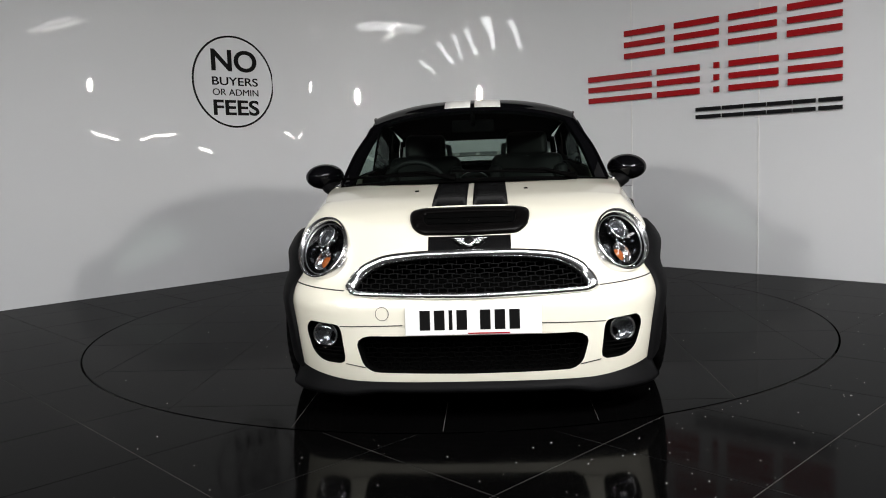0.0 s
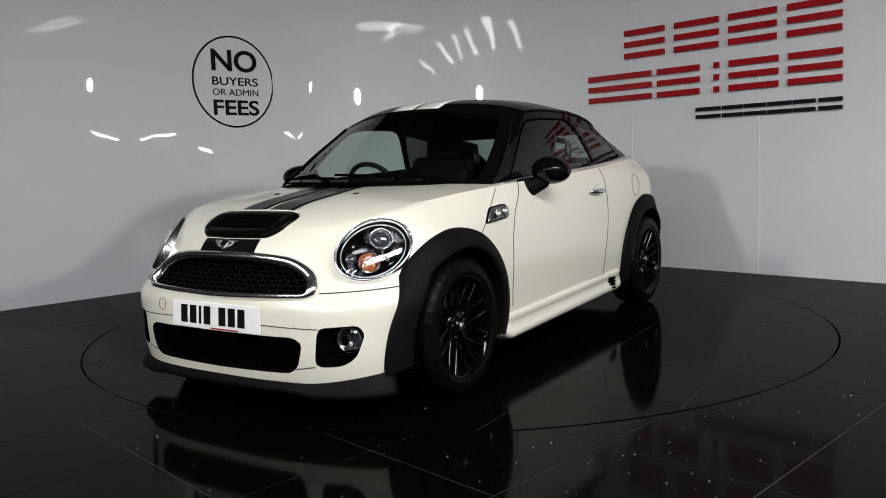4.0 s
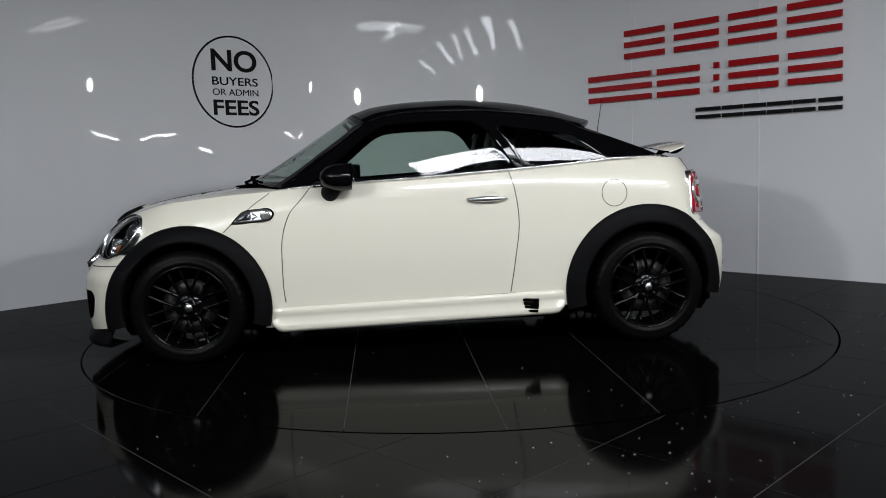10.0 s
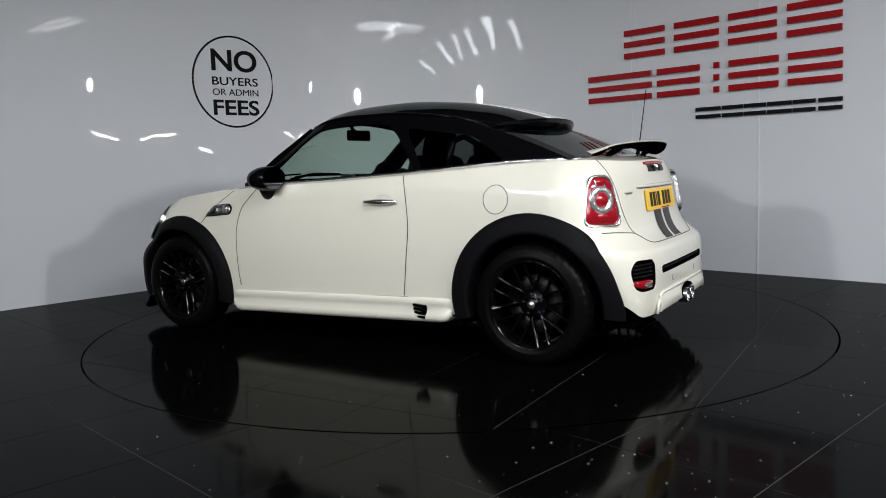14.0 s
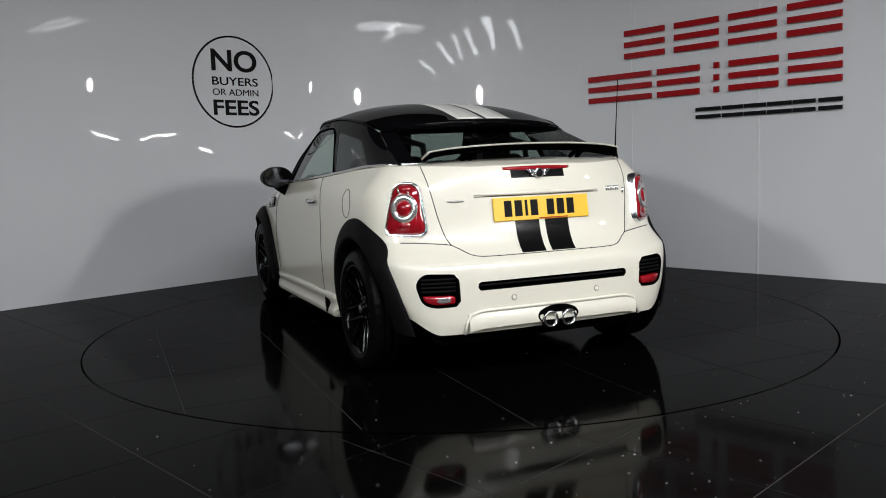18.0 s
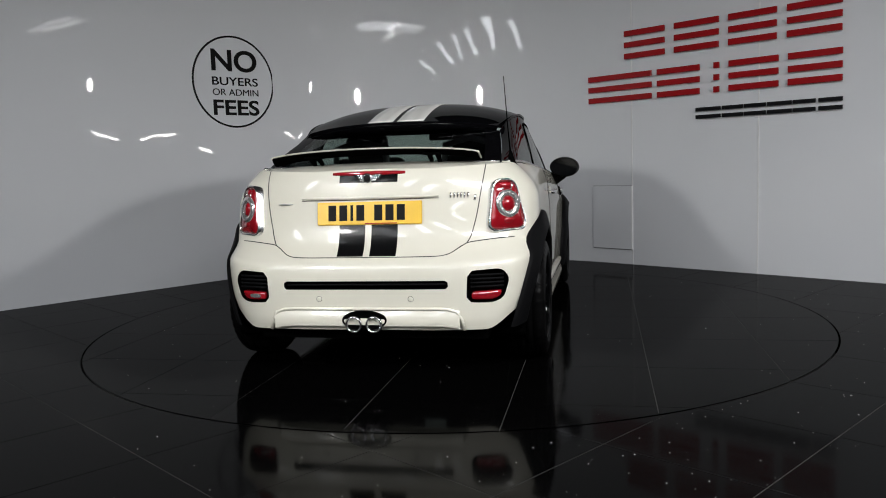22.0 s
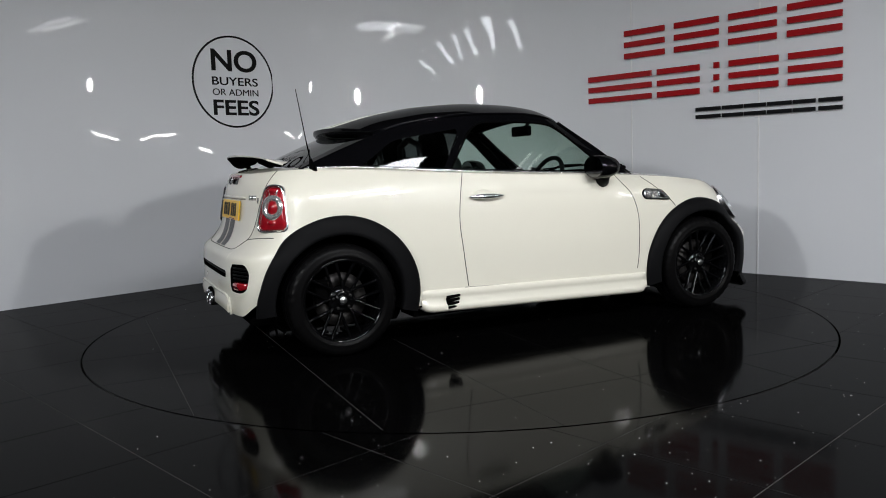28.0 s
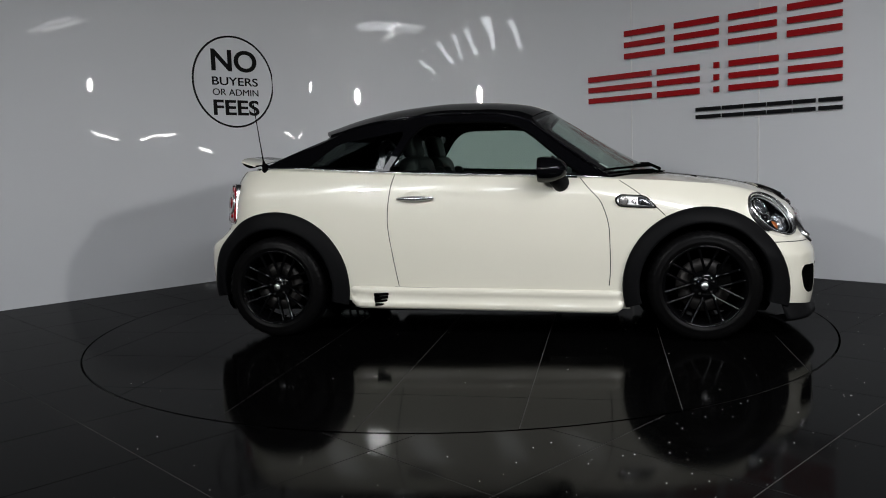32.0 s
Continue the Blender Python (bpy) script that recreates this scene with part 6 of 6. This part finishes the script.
def build_cabin():
    for s in (1, -1):
        seat = new("seat")
        seat.parent = CAR
        seat.location = (-0.10, s * 0.34, 0)
        tagged(seat, "black leather bucket seat")
        part("cushion", cushion(0.50, 0.50, 0.18, 0.06), M_LEATHER, seat).location = (0.05, 0, 0.43)
        b = part("backrest", cushion(0.14, 0.48, 0.62, 0.06), M_LEATHER, seat)
        b.matrix_basis = pose(-0.27, 0, 0.76, 0, -18, 0)
        for e in (1, -1):
            o = part("side_bolster", cushion(0.16, 0.09, 0.50, 0.04), M_LEATHER, seat)
            o.matrix_basis = pose(-0.22, e * 0.215, 0.74, 0, -18, 0)
        h = part("headrest", cushion(0.09, 0.27, 0.17, 0.04), M_LEATHER, seat)
        h.matrix_basis = pose(-0.37, 0, 1.12, 0, -14, 0)
        part("piping", tube([(-0.19, 0.20, 0.62), (-0.27, 0.19, 0.92), (-0.30, 0.0, 1.045), (-0.27, -0.19, 0.92), (-0.19, -0.20, 0.62)], 0.004, n=6), M_GREY_IN, seat)
    part("dashboard", cushion(0.42, 1.30, 0.24, 0.08), M_LEATHER, CAR).location = (0.58, 0, 0.80)
    part("dial_hood", spin([(0.0, 0.02), (0.09, 0.02), (0.105, 0.0), (0.10, -0.06)], 32), M_SATIN, CAR).matrix_basis = pose(0.44, 0.0, 0.86, 0, 0, 90)
    wheel = new("steering_wheel")
    wheel.parent = CAR
    wheel.matrix_basis = pose(0.33, -0.34, 0.86, 0, 24, 0)
    tagged(wheel, "black three-spoke steering wheel")
    part("rim", tube([(0, 0.178 * math.cos(t), 0.178 * math.sin(t)) for t in [2 * math.pi * i / 40 for i in range(40)]], 0.015, closed=True, n=8), M_LEATHER, wheel)
    part("boss", cushion(0.05, 0.13, 0.11, 0.02), M_LEATHER, wheel)
    for t in (0.1, math.pi - 0.1, -math.pi / 2):
        part("spoke", tube([(0, 0.04 * math.cos(t), 0.04 * math.sin(t)), (0, 0.17 * math.cos(t), 0.17 * math.sin(t))], 0.012, n=8), M_SATIN, wheel)
    part("cabin_floor", box(-0.05, 0, 0.27, 2.0, 1.36, 0.05, 0.01), M_DARK, CAR)
    part("rear_shelf", box(-0.86, 0, 0.80, 0.62, 1.28, 0.30, 0.03), M_DARK, CAR)
    part("boot_bulkhead", box(-1.25, 0, 0.83, 0.30, 1.15, 0.28, 0.02), M_DARK, CAR)
    part("roll_bulkhead", box(-0.60, 0, 0.90, 0.06, 1.24, 0.20, 0.02), M_DARK, CAR)
    for s in (1, -1):
        part("door_card", box(0.1, s * 0.69, 0.60, 1.3, 0.03, 0.60, 0.01), M_LEATHER, CAR)
        part("roll_hoop", tube([(-0.62, s * 0.17, 0.95), (-0.63, s * 0.19, 1.12), (-0.63, s * 0.34, 1.16), (-0.63, s * 0.49, 1.12), (-0.62, s * 0.51, 0.95)], 0.02, n=8), M_SATIN, CAR)
    part("headlining", grid(lambda a, b: tuple(Vector(ROOF(0.02 + 0.9 * a, -0.93 + 1.86 * b)) + Vector((0, 0, -0.035))), 16, 16), M_DARK, CAR)
    mir = part("rear_view_mirror", cushion(0.03, 0.24, 0.07, 0.014), M_DARK, CAR)
    mir.location = (0.36, 0.0, 1.215)
    part("mirror_stalk", tube([(0.37, 0, 1.22), (0.42, 0, 1.275)], 0.012, n=8), M_DARK, CAR)


build_cabin()


# ---- what moves: the turntable and the car on it turn about the origin ----
TURN = [(0.0, -92.71), (0.5, -93.79), (1.0, -96.25), (1.5, -99.80), (2.0, -104.06), (3.0, -113.02), (3.5, -117.50), (5.5, -135.33), (7.0, -148.63), (9.0, -166.25), (11.0, -183.66), (13.0, -201.20),
        (14.5, -214.43), (17.0, -237.2), (18.0, -246.0), (19.0, -254.76), (20.0, -263.5), (22.0, -280.62), (23.5, -293.82), (25.5, -311.55), (27.5, -329.83), (29.0, -343.5), (30.5, -357.2), (32.0, -370.88)]
SEAT = Matrix.Translation((0.2595, 0.1565, 0))


def motions():
    walk(TABLE, [(t, pose(0, 0, 0, 0, 0, a)) for t, a in TURN])
    walk(CAR, [(t, pose(0, 0, 0, 0, 0, a) @ SEAT) for t, a in TURN])


motions()
